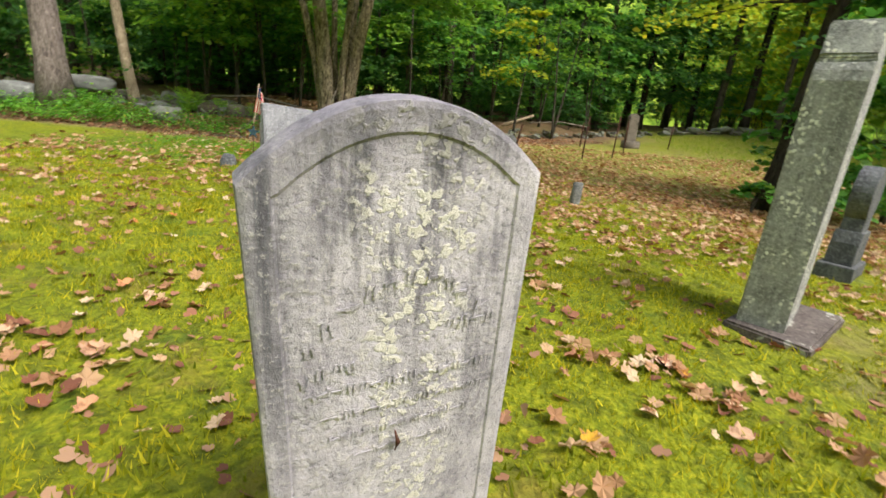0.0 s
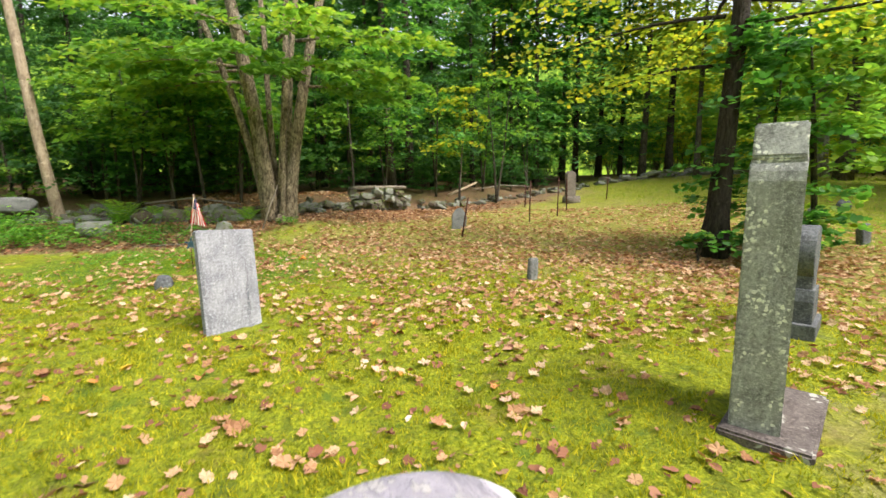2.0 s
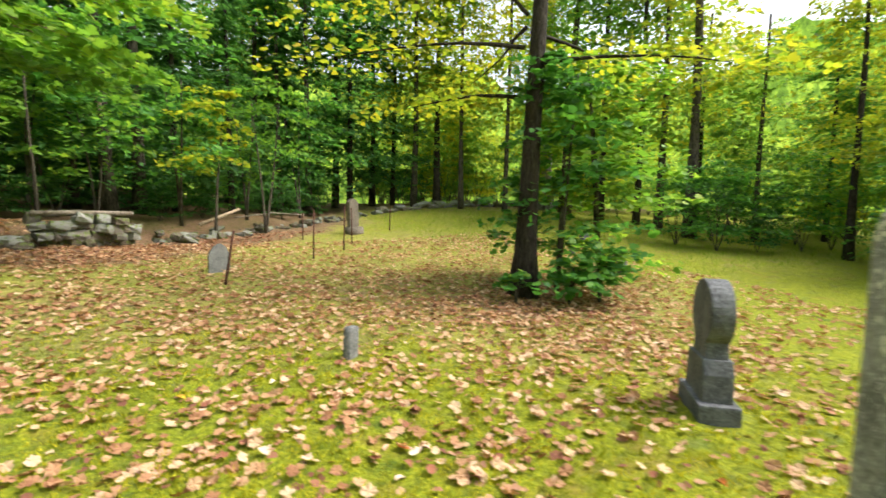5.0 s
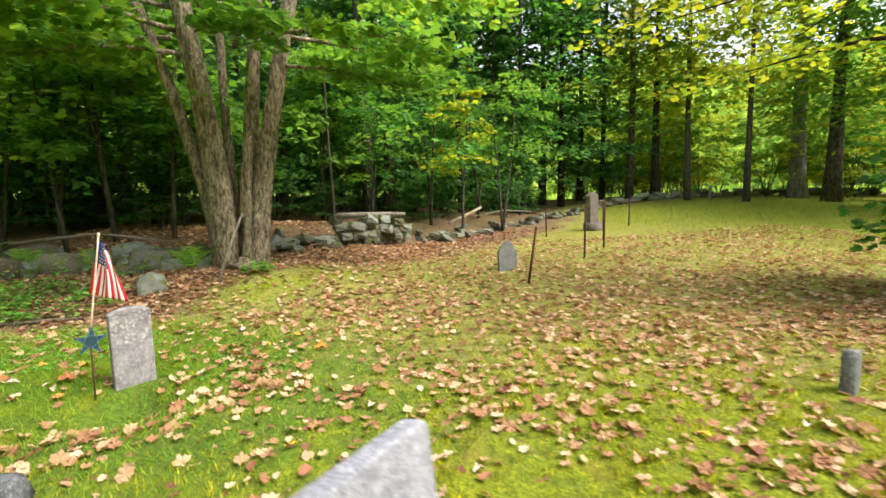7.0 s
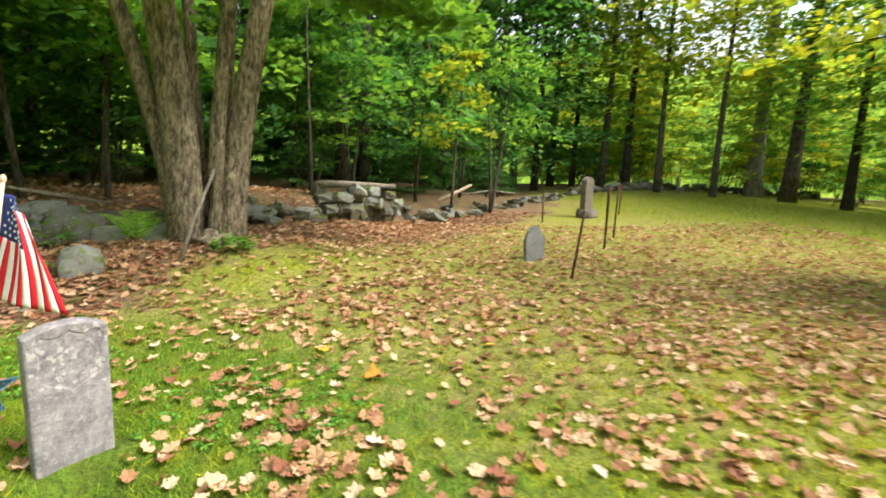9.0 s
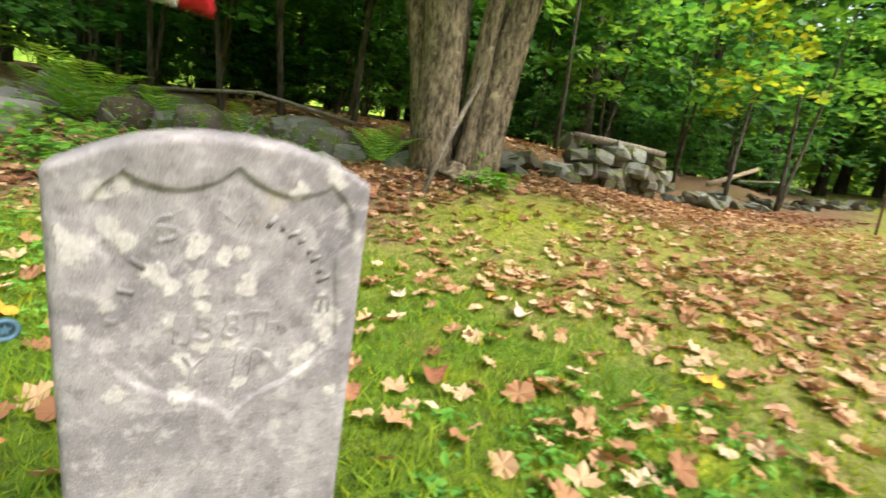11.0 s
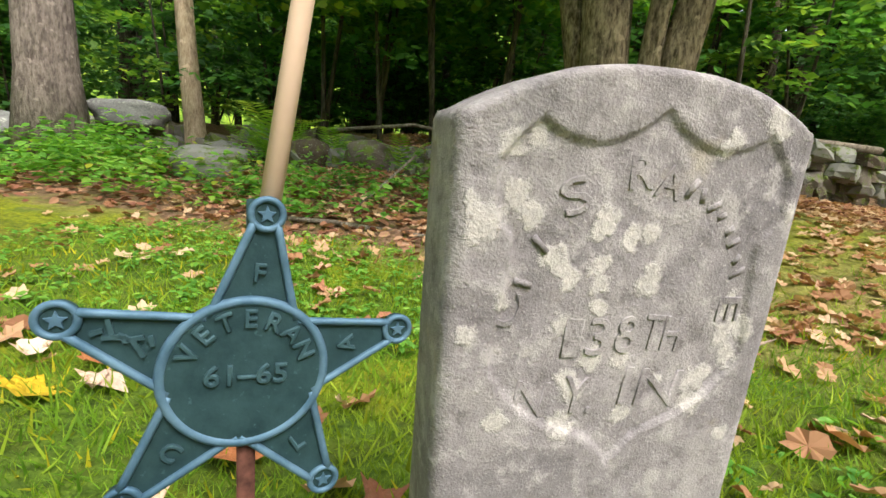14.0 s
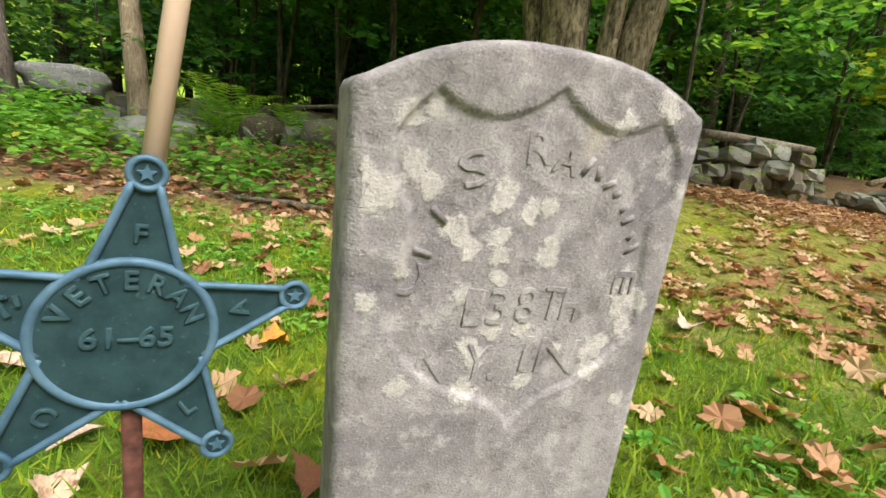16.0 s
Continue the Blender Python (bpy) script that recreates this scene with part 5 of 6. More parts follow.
def forest_tree(x, y, trunk, crown, s, turn, thick=1.0, label="tall slim forest tree with dense green leaves", mat=None):
    g = empty("forest_tree", pose(x, y, hgt(x, y) - 0.05, 0, 0, turn) @ Matrix.Diagonal((s, s, s, 1)), label, "tree", "trees of the surrounding woods")
    t = new("trunk", trunk)
    t.parent, t.scale = g, (thick, thick, 1)
    if crown:
        c = tagged(new("crown", crown), kind="stuff")
        c.parent = g


bm_stems = bmesh.new()
for k in range(4):
    t_ = tube(stem_line(1.9, (math.cos(k * 1.7) * 0.3, math.sin(k * 1.7) * 0.3), 0.1, 60 + k, 5, -0.1), [0.02, 0.018, 0.014, 0.01, 0.005], 5, k)
    me_ = bpy.data.meshes.new("stems")
    t_.to_mesh(me_)
    t_.free()
    bm_stems.from_mesh(me_)
    bpy.data.meshes.remove(me_)
STEMS = bpy.data.meshes.new("stems")
bm_stems.to_mesh(STEMS)
bm_stems.free()
STEMS.materials.append(M_BARK_WOOD)

rng = random.Random(77)
placed = [(-3.98, 11.75), (-11.6, 10.85), (-10.35, 12.15), (-1.62, 19.6), (-0.85, 20.6), (6.1, 8.1)]
for az, dist, r in ((33.7, 27, 0.19), (36.4, 28, 0.22), (39.7, 27.5, 0.16), (45.2, 28, 0.15), (51.8, 30.5, 0.34), (56.2, 29, 0.2), (60.4, 28, 0.18), (30.5, 28.5, 0.15), (63.0, 27, 0.2), (67.0, 24, 0.24), (15.0, 23, 0.16), (18.5, 25, 0.2), (21.5, 23, 0.15), (23.5, 27, 0.2), (26.0, 25, 0.16), (28.0, 28, 0.18)):
    x, y = -2.3 + dist * math.sin(radians(az)), 4.0 + dist * math.cos(radians(az))
    placed.append((x, y))
    forest_tree(x, y, TRUNKS[int(az) % 4], EAST[int(az * 7) % 3] if az > 29 else CROWNS[(2, 0)[int(az) % 2]], 1.1, az * 9, r / 0.17 / 1.1)
plain_tree("ash_tree", 22.5, 25.5, 0.40, 17.0, (-0.01, 0.0), M_BARK_GREY, "pale grey straight tree trunk beyond the far wall", EAST[0], 31, 14, 0.10)
for x, y, k, s in ((17.5, -4.0, 1, 0.65), (19.5, 0.5, 3, 0.65), (18.4, 4.6, 0, 0.6), (21.0, 8.2, 4, 0.65), (23.5, 12.5, 3, 0.65), (22.5, -2.5, 0, 0.7), (24.0, 3.0, 1, 0.7), (26.0, 7.0, 3, 0.75), (28.0, 11.5, 0, 0.75), (20.5, -7.5, 3, 1.0), (27.0, -1.0, 2, 1.05), (29.5, 4.0, 3, 1.1), (32.0, 9.0, 1, 1.1), (25.5, 16.5, 4, 0.75)):
    placed.append((x, y))
    forest_tree(x, y, TRUNKS[k % 4], EAST[k % 3] if k in (1, 3, 4) else CROWNS[k], s, x * 31, 0.9 + 0.1 * k)
for x, y, sc in ((-15.0, 15.0, 0.75), (-12.8, 16.4, 0.7), (-10.6, 17.2, 0.75), (-8.6, 17.6, 0.7), (-6.4, 18.0, 0.75), (-4.4, 18.8, 0.7), (-2.6, 20.2, 0.75), (0.2, 22.6, 0.7), (2.2, 22.0, 0.7), (4.6, 24.8, 0.8), (-18.0, 13.0, 0.8), (-17.5, 9.0, 0.75)):
    placed.append((x, y))
    forest_tree(x, y, TRUNKS[int(x * 3) % 4], HEMLOCK[int(y) % 2], sc, x * 47, 1.0, "dark hemlock with low drooping boughs behind the wall")
tries = 0
while len(placed) < 138 and tries < 9000:
    tries += 1
    x, y = rng.uniform(-40, 52), rng.uniform(-24, 56)
    if in_clearing(x, y) or math.hypot(x - 1, y - 5) > 52:
        continue
    if x > 8 and y > 6 and math.hypot(x + 2.3, y - 4) > 32.5:
        continue
    if -14 < x < 0 and y < wall_line(x) + 4.2:
        continue
    gap = 2.5 if (y > 12 and x < 5 and math.hypot(x, y - 5) < 34) else (8.0 if x > 6 and y > 8 else 5.0)
    if any((x - a) ** 2 + (y - b) ** 2 < gap * gap for a, b in placed):
        continue
    placed.append((x, y))
    west = x < 3 and y > 10
    crown = (HEMLOCK[rng.randrange(2)] if rng.random() < 0.55 else CROWNS[rng.choice((2, 2, 0))]) if west else EAST[rng.randrange(3)]
    forest_tree(x, y, TRUNKS[rng.randrange(4)], crown, rng.uniform(0.8, 1.25), rng.uniform(0, 360), rng.uniform(0.6, 1.4))
count = 0
while count < 120:
    x, y = rng.uniform(-24, 42), rng.uniform(-4, 44)
    if in_clearing(x, y) or (x < 3 and y < wall_line(x) + 1.6 and x > -12):
        continue
    if x > 8 and math.hypot(x + 2, y - 4) < 30 and rng.random() < 0.6:
        continue
    count += 1
    s = rng.uniform(0.7, 1.5)
    g = empty("undergrowth_shrub", pose(x, y, hgt(x, y) - 0.05, 0, 0, rng.uniform(0, 360)) @ Matrix.Diagonal((s, s, s, 1)), "leafy green understory shrub in the shade of the woods", "shrub", "shrubs of the woodland floor")
    o = tagged(new("leaves", SHRUBS[rng.randrange(5)]), kind="stuff")
    o.parent = g
    o = new("stem", STEMS)
    o.parent = g


for k in range(46):
    x = rng.uniform(-16, 7)
    y = wall_line(x) + rng.uniform(1.4, 8.5)
    s = rng.uniform(0.32, 0.7) * (1 + 0.08 * (y - wall_line(x)))
    g = empty("undergrowth_shrub", pose(x, y, hgt(x, y) - 0.05, 0, 0, rng.uniform(0, 360)) @ Matrix.Diagonal((s, s, s * 0.8, 1)), "low dark green woodland shrub behind the wall", "shrub", "shrubs of the woodland floor")
    o = tagged(new("leaves", SHRUBS[(0, 2, 2, 2)[k % 4]]), kind="stuff")
    o.parent = g
    o = new("stem", STEMS)
    o.parent = g
for k in range(26):
    x, y = rng.uniform(16.8, 24.0), rng.uniform(-6, 13)
    s = rng.uniform(0.7, 1.2)
    g = empty("undergrowth_shrub", pose(x, y, hgt(x, y) - 0.05, 0, 0, rng.uniform(0, 360)) @ Matrix.Diagonal((s, s, s, 1)), "leafy green shrub at the east edge of the clearing", "shrub", "shrubs of the woodland floor")
    o = tagged(new("leaves", SHRUBS[(0, 3, 2, 1)[k % 4]]), kind="stuff")
    o.parent = g
    o = new("stem", STEMS)
    o.parent = g
for k in range(64):
    az, d = radians(rng.uniform(26, 80)), rng.uniform(31, 46)
    x, y = -2.3 + d * math.sin(az), 4 + d * math.cos(az)
    s = rng.uniform(1.0, 1.7)
    g = empty("undergrowth_shrub", pose(x, y, hgt(x, y) - 0.05, 0, 0, rng.uniform(0, 360)) @ Matrix.Diagonal((s, s, s, 1)), "bright yellow-green sapling thicket beyond the far wall", "shrub", "bright thicket beyond the far wall")
    o = tagged(new("leaves", SHRUBS[(5, 1, 4, 5)[k % 4]]), kind="stuff")
    o.parent = g
    o = new("stem", STEMS)
    o.parent = g


def backdrop():
    """Far woods beyond the trees: a ragged dark green wall that glows in its own colour."""
    m, nt, b = material("glowing_far_woods", 1.0)
    v = coords(nt, (1, 1, 0.6))
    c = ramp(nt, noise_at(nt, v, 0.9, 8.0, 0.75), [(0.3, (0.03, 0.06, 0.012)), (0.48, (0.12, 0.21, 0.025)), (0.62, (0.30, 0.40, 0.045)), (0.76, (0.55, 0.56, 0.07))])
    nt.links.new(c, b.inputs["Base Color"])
    # emission stands in for daylight from open ground beyond the trees
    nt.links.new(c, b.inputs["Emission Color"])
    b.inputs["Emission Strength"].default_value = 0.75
    bm = bmesh.new()
    n = 480
    lo, hi = [], []
    r2 = random.Random(6)
    for k in range(n):
        a = 2 * math.pi * k / n
        R = 60 + 0.8 * math.sin(31 * a) + 0.6 * math.sin(53 * a + 1)
        top = 19.0 + 1.6 * math.sin(7 * a) + 1.1 * math.sin(19 * a + 2) + 0.7 * math.sin(43 * a) + r2.uniform(-0.5, 0.5)
        lo.append(bm.verts.new((R * math.cos(a), 6 + R * math.sin(a), -6)))
        hi.append(bm.verts.new((R * math.cos(a), 6 + R * math.sin(a), top)))
    for k in range(n):
        j = (k + 1) % n
        bm.faces.new((lo[k], lo[j], hi[j], hi[k]))
    tagged(part("backdrop", bm, m, smooth=False), "glowing dark green distant woods behind the trees", "woods", kind="structure")


backdrop()


# ---- stone walls ----
def rock_mesh(seed, flat=0.7):
    bm = bmesh.new()
    bmesh.ops.create_cube(bm, size=1.0)
    bmesh.ops.subdivide_edges(bm, edges=bm.edges[:], cuts=1, use_grid_fill=True)
    r3 = random.Random(seed)
    for v in bm.verts:
        v.co = v.co.lerp(v.co.normalized() * 0.56, 0.42)
        v.co += Vector((r3.uniform(-1, 1), r3.uniform(-1, 1), r3.uniform(-1, 1))) * 0.10
    me = bpy.data.meshes.new("rock")
    bm.to_mesh(me)
    bm.free()
    me.materials.append(M_ROCK)
    return me


ROCKS = [rock_mesh(k) for k in range(8)]


def stone_wall(path, tall, label, seed, mean=0.34, courses=3, jumble=0.35, thick=0.55):
    """Dry stones laid along a path of points; each one a part."""
    g = empty("stone_wall", Matrix.Identity(4), label, "stone wall")
    r4 = random.Random(seed)
    pts = [Vector(p) for p in path]
    for a, b in zip(pts, pts[1:]):
        L = (b - a).length
        ang = math.atan2(b.y - a.y, b.x - a.x)
        side = Vector((-math.sin(ang), math.cos(ang)))
        for c in range(courses):
            s = r4.uniform(0, mean * 0.6)
            while s < L:
                w = mean * r4.uniform(0.6, 1.55)
                h = tall / courses * r4.uniform(0.85, 1.35)
                if c == courses - 1 and r4.random() < jumble:
                    s += w
                    continue
                p = a.lerp(b, min(1, (s + w / 2) / L)) + side * r4.uniform(-thick, thick) * (0.25 + jumble * 0.6)
                ob = new("stone", ROCKS[r4.randrange(8)])
                ob.parent = g
                ob.matrix_basis = pose(p.x, p.y, hgt(p.x, p.y) + tall / courses * (c + 0.42), r4.uniform(-14, 14) * (1 + jumble), r4.uniform(-14, 14) * (1 + jumble), math.degrees(ang) + r4.uniform(-25, 25)) @ Matrix.Diagonal((w * 1.08, min(thick, w * 1.3) * r4.uniform(0.7, 1.1), h * 1.12, 1))
                s += w * 0.93
    return g


stone_wall([(-14.5, 11.4), (-12.0, 11.9), (-9.2, 12.4), (-7.0, 12.75), (-5.2, 12.8)], 0.42, "tumbled mossy fieldstone wall at the wood's edge", 1, 0.34, 2, 0.55, 0.42)
stone_wall([(-4.9, 12.9), (-3.6, 13.8), (-2.5, 14.55)], 0.42, "low mossy fieldstone wall behind the maple", 2, 0.26, 3, 0.65, 0.5)
stone_wall([(-2.5, 14.55), (-1.6, 15.15), (-0.7, 15.75)], 0.76, "dry-laid grey fieldstone wall with flat top", 5, 0.24, 4, 0.18, 0.42)
stone_wall([(-0.2, 16.3), (2.0, 18.2), (5.0, 21.0), (8.5, 23.6)], 0.24, "low tumbled stone wall sinking into leaves", 3, 0.27, 2, 0.75, 0.5)
stone_wall([(9.0, 24.0), (16.0, 26.8), (22.0, 28.6), (30.0, 27.2)], 0.36, "low far stone wall across the grass edge", 4, 0.55, 2, 0.3, 0.5)


def rubble(seed, n, x0, x1, label):
    """Stones tumbled from the wall, half sunk in the litter."""
    g = empty("fallen_stones", Matrix.Identity(4), label, "stones")
    r4 = random.Random(seed)
    for k in range(n):
        x = r4.uniform(x0, x1)
        y = wall_line(x) - 1.15 + 1.5 * r4.random() ** 0.7
        w = r4.uniform(0.16, 0.42)
        ob = new("stone", ROCKS[r4.randrange(8)])
        ob.parent = g
        ob.matrix_basis = pose(x, y, hgt(x, y) + w * 0.16 + 0.16 * max(0.0, y - wall_line(x) + 0.5), r4.uniform(-20, 20), r4.uniform(-20, 20), r4.uniform(0, 360)) @ Matrix.Diagonal((w * 1.35, w * 1.1, w * r4.uniform(0.7, 1.05), 1))


rubble(8, 60, -10.2, -4.6, "grey-brown mossy stones fallen from the old wall")


def boulder(x, y, z, sx, sy, sz, turn, label, seed, mat=None, name="boulder"):
    bm = bmesh.new()
    bmesh.ops.create_cube(bm, size=1.0)
    bmesh.ops.subdivide_edges(bm, edges=bm.edges[:], cuts=5, use_grid_fill=True)
    off = Vector((seed * 3.1, seed * 1.7, 0))
    for v in bm.verts:
        v.co = v.co.lerp(v.co.normalized() * 0.58, 0.32 if name == "capstone" else 0.62)
        v.co *= 1 + 0.22 * noise.noise(v.co * 2.2 + off) + 0.06 * noise.noise(v.co * 7 + off)
    ob = part(name, bm, mat or M_ROCK)
    ob.matrix_basis = pose(x, y, hgt(x, y) + z, 0, 0, turn) @ Matrix.Diagonal((sx, sy, sz, 1))
    return tagged(ob, label, "rock")


boulder(-11.34, 11.74, 0.55, 1.05, 0.5, 0.40, 20, "flat squared grey capstone lying on the old wall", 1, M_FIELD, "capstone")
boulder(-12.6, 10.6, 0.30, 1.1, 0.7, 0.55, 10, "pale lichen-covered boulder at the wall end", 2, M_FIELD)
boulder(-13.2, 9.9, 0.10, 0.9, 0.7, 0.45, 40, "pale lichen-covered boulder at the wall end", 3, M_FIELD)
boulder(-8.35, 10.75, 0.14, 0.75, 0.5, 0.42, 30, "half-buried grey boulder among herbs", 4)
boulder(-5.05, 10.85, 0.10, 0.36, 0.3, 0.36, 15, "small mossy green rock in leaf litter", 5)
boulder(-5.6, 12.1, 0.14, 0.55, 0.45, 0.42, 0, "upright grey mossy rock below the wall", 6)
boulder(-6.9, 11.9, 0.12, 0.6, 0.5, 0.45, 70, "rounded grey-brown rock fallen from the wall", 7)
boulder(-7.7, 11.7, 0.12, 0.55, 0.45, 0.45, 110, "rounded grey-brown rock fallen from the wall", 8)


def log(points, r, label, mat, name="log", sides=9):
    bm = tube(points, [r * (1 - 0.25 * k / (len(points) - 1)) for k in range(len(points))], sides, int(r * 1000), 0.12)
    return tagged(part(name, bm, mat), label, name)


log([(-2.45, 14.62, 1.43), (-1.9, 14.98, 1.45), (-1.3, 15.38, 1.45), (-0.68, 15.79, 1.44)], 0.07, "grey weathered log lying along the wall top", M_STICK)
log([(0.9, 17.5, 1.10), (1.5, 17.8, 1.34), (2.1, 18.1, 1.60)], 0.06, "pale broken branch leaning over the low wall", M_BARE, "branch")
log([(2.0, 18.6, 1.30), (3.4, 19.6, 1.48), (4.8, 20.6, 1.40)], 0.025, "thin grey fallen branch behind the leaning log", M_STICK, "branch")
log([(-4.16, 11.05, 0.34), (-4.0, 11.25, 0.95), (-3.80, 11.42, 1.55)], 0.028, "pale dead stick leaning on the maple", M_STICK, "stick", 7)
log([(-6.15, 10.35, 0.12), (-5.95, 10.6, 0.42), (-5.7, 10.8, 0.74)], 0.014, "thin pale twig stuck up from leaf litter", M_STICK, "stick", 6)
log([(-6.6, 9.75, 0.13), (-5.9, 9.9, 0.15), (-5.1, 9.95, 0.14)], 0.022, "long thin grey stick lying on the grass", M_STICK, "stick", 6)
log([(-8.2, 12.6, 1.05), (-6.8, 12.75, 1.2), (-5.4, 12.7, 1.0)], 0.03, "thin bowed branch lying over the wall", M_STICK, "branch", 6)


# ---- ferns and herbs ----
def fern(x, y, size, fronds, label, seed, mat=M_FERN, spread=1.0):
    g = empty("fern", pose(x, y, hgt(x, y)), label, "fern")
    r5 = np.random.default_rng(seed)
    for k in range(fronds):
        az = 2 * math.pi * k / fronds + r5.uniform(-0.3, 0.3)
        L = size * r5.uniform(0.75, 1.1)
        lift = r5.uniform(1.05, 1.6)
        n = 17
        q = np.linspace(0.12, 1, n)
        out = spread * L * (0.66 * q)
        up = L * lift * (q - 0.62 * q * q)
        c = np.stack([out * math.cos(az), out * math.sin(az), up], 1)
        d = np.gradient(c, axis=0)
        d /= np.linalg.norm(d, axis=1, keepdims=True)
        side = np.array([-math.sin(az), math.cos(az), 0.0])
        P, A, N, S = [], [], [], []
        for s in (-1, 1):
            w = 0.27 * L * np.sin(math.pi * (0.10 + 0.88 * q)) ** 0.8 * (1.05 - 0.5 * q)
            a = side * s + 0.35 * d
            P.append(c + a / np.linalg.norm(a, axis=1, keepdims=True) * (w * 0.5)[:, None])
            A.append(a); N.append(np.cross(d, np.tile(side, (n, 1)))); S.append(w)
        me = scatter("frond", np.concatenate(P), np.concatenate(A), np.concatenate(N), np.concatenate(S), "pinna", mat)
        ob = new("frond", me)
        ob.parent = g


fern(-4.78, 11.72, 0.78, 8, "lush green fern beside the maple base", 1)
fern(-8.2, 11.65, 1.15, 9, "tall green fern growing from the tumbled wall", 2)
fern(-7.45, 11.85, 0.85, 5, "tall yellow-green fern frond clump on the wall", 3, M_FERN, 0.6)
fern(-6.5, 12.0, 0.7, 5, "small yellow-green fern on the wall rocks", 4)
fern(-8.3, 11.6, 0.7, 7, "green fern at the foot of the wall", 5)
fern(-9.5, 12.3, 0.75, 7, "green fern behind the wall stones", 6)


def herb_patch(name, label, cx, cy, rx, ry, count, tall, size, seed, mat, kind="oval"):
    """Low broad-leaved plants over an oval patch."""
    r6 = np.random.default_rng(seed)
    a, q = r6.random(count) * 6.283, np.sqrt(r6.random(count))
    x, y = cx + rx * q * np.cos(a), cy + ry * q * np.sin(a)
    P, A, N = [], [], []
    for px, py in zip(x, y):
        n = r6.integers(4, 9)
        h = tall * r6.uniform(0.3, 1.0)
        b = r6.random(n) * 6.283
        r = size * r6.uniform(0.4, 1.1, n)
        P.append(np.stack([px + r * np.cos(b), py + r * np.sin(b), hgt(px, py) + h * r6.uniform(0.35, 1.0, n)], 1))
        A.append(np.stack([np.cos(b), np.sin(b), r6.uniform(-0.4, 0.15, n)], 1))
        N.append(np.tile((0, 0, 1.0), (n, 1)) + r6.normal(0, 0.3, (n, 3)))
    P, A, N = np.concatenate(P), np.concatenate(A), np.concatenate(N)
    ob = new(name, scatter(name, P, A, N, size * r6.uniform(0.6, 1.3, len(P)), kind, mat))
    return tagged(ob, label, "herbs", kind="stuff")


herb_patch("wild_herbs", "bright green low herbs along the old wall", -8.8, 10.3, 2.4, 0.8, 210, 0.42, 0.105, 1, M_HERB)
herb_patch("wild_herbs", "bright green low herbs by the wall end", -11.4, 10.0, 2.2, 1.3, 380, 0.55, 0.12, 2, M_HERB)
herb_patch("wild_herbs", "small green herbs in the leaf litter", -6.3, 10.4, 1.2, 0.7, 110, 0.34, 0.085, 3, M_HERB)
herb_patch("wild_herbs", "small green seedlings at the maple base", -3.62, 11.35, 0.22, 0.16, 14, 0.40, 0.11, 4, M_HERB)
herb_patch("wild_herbs", "low clover-like herbs in the grass", -5.6, 8.7, 1.6, 0.9, 620, 0.07, 0.034, 5, M_HERB)
herb_patch("wild_herbs", "low clover-like herbs in the grass", -2.95, 7.9, 0.7, 0.6, 150, 0.05, 0.034, 6, M_HERB)
herb_patch("wild_herbs", "green weeds along the wood edge", -7.0, 11.6, 2.2, 0.5, 60, 0.34, 0.09, 7, M_HERB)
herb_patch("wild_herbs", "tall leafy weeds before the capstone", -10.6, 10.8, 1.2, 0.5, 60, 0.70, 0.12, 9, M_HERB)
herb_patch("wild_herbs", "dark ivy trailing over leaf litter", -8.2, 10.8, 2.6, 0.7, 340, 0.12, 0.055, 8, M_LEAF)


# ---- moss, grass and fallen leaves ----
def sown(rng_, n, x0, x1, y0, y1, keep):
    x, y = rng_.uniform(x0, x1, n), rng_.uniform(y0, y1, n)
    k = rng_.random(n) < keep(x, y)
    return x[k], y[k]


STONES = [(0.50, -0.43, 0.3), (-1.60, 3.77, 0.3), (-3.69, 7.46, 0.2), (2.35, 1.53, 0.16), (2.75, 1.75, 0.42), (4.14, 3.4, 0.3), (2.02, 6.03, 0.1)]


def clear(x, y):
    k = np.ones(len(x), bool)
    for a, b, r in STONES:
        k &= (x - a) ** 2 + (y - b) ** 2 > r * r
    return k


def moss():
    r7 = np.random.default_rng(31)
    x, y = sown(r7, 430000, -6.5, 6.5, -1.2, 9.5, lambda x, y: np.clip(1.15 - 1.3 * litter(x, y), 0.08, 1) * np.clip(1.25 - np.hypot(x + 1.2, y - 3.5) / 8.0, 0.1, 1) * (0.35 + 0.65 * (np.sin(3.1 * x + 1.3 * y) * np.sin(2.3 * y - 1.7 * x) > -0.45)) * np.clip(1 - 0.7 * turf(x, y), 0.2, 1))
    k = clear(x, y)
    x, y = x[k], y[k]
    c = np.stack([x, y, height(x, y) - 0.006], 1)
    up = np.stack([r7.normal(0, 0.55, len(x)), r7.normal(0, 0.55, len(x)), np.ones(len(x))], 1)
    nn = r7.normal(0, 1, (len(x), 3))
    ob = new("moss", scatter("moss", c, up, nn, r7.uniform(0.018, 0.058, len(x)) * (0.45 + 1.0 * value_noise(x, y, 7.0, 2)), "blade", M_MOSS))
    tagged(ob, "dense yellow-green moss covering the burial ground", "moss", kind="stuff")


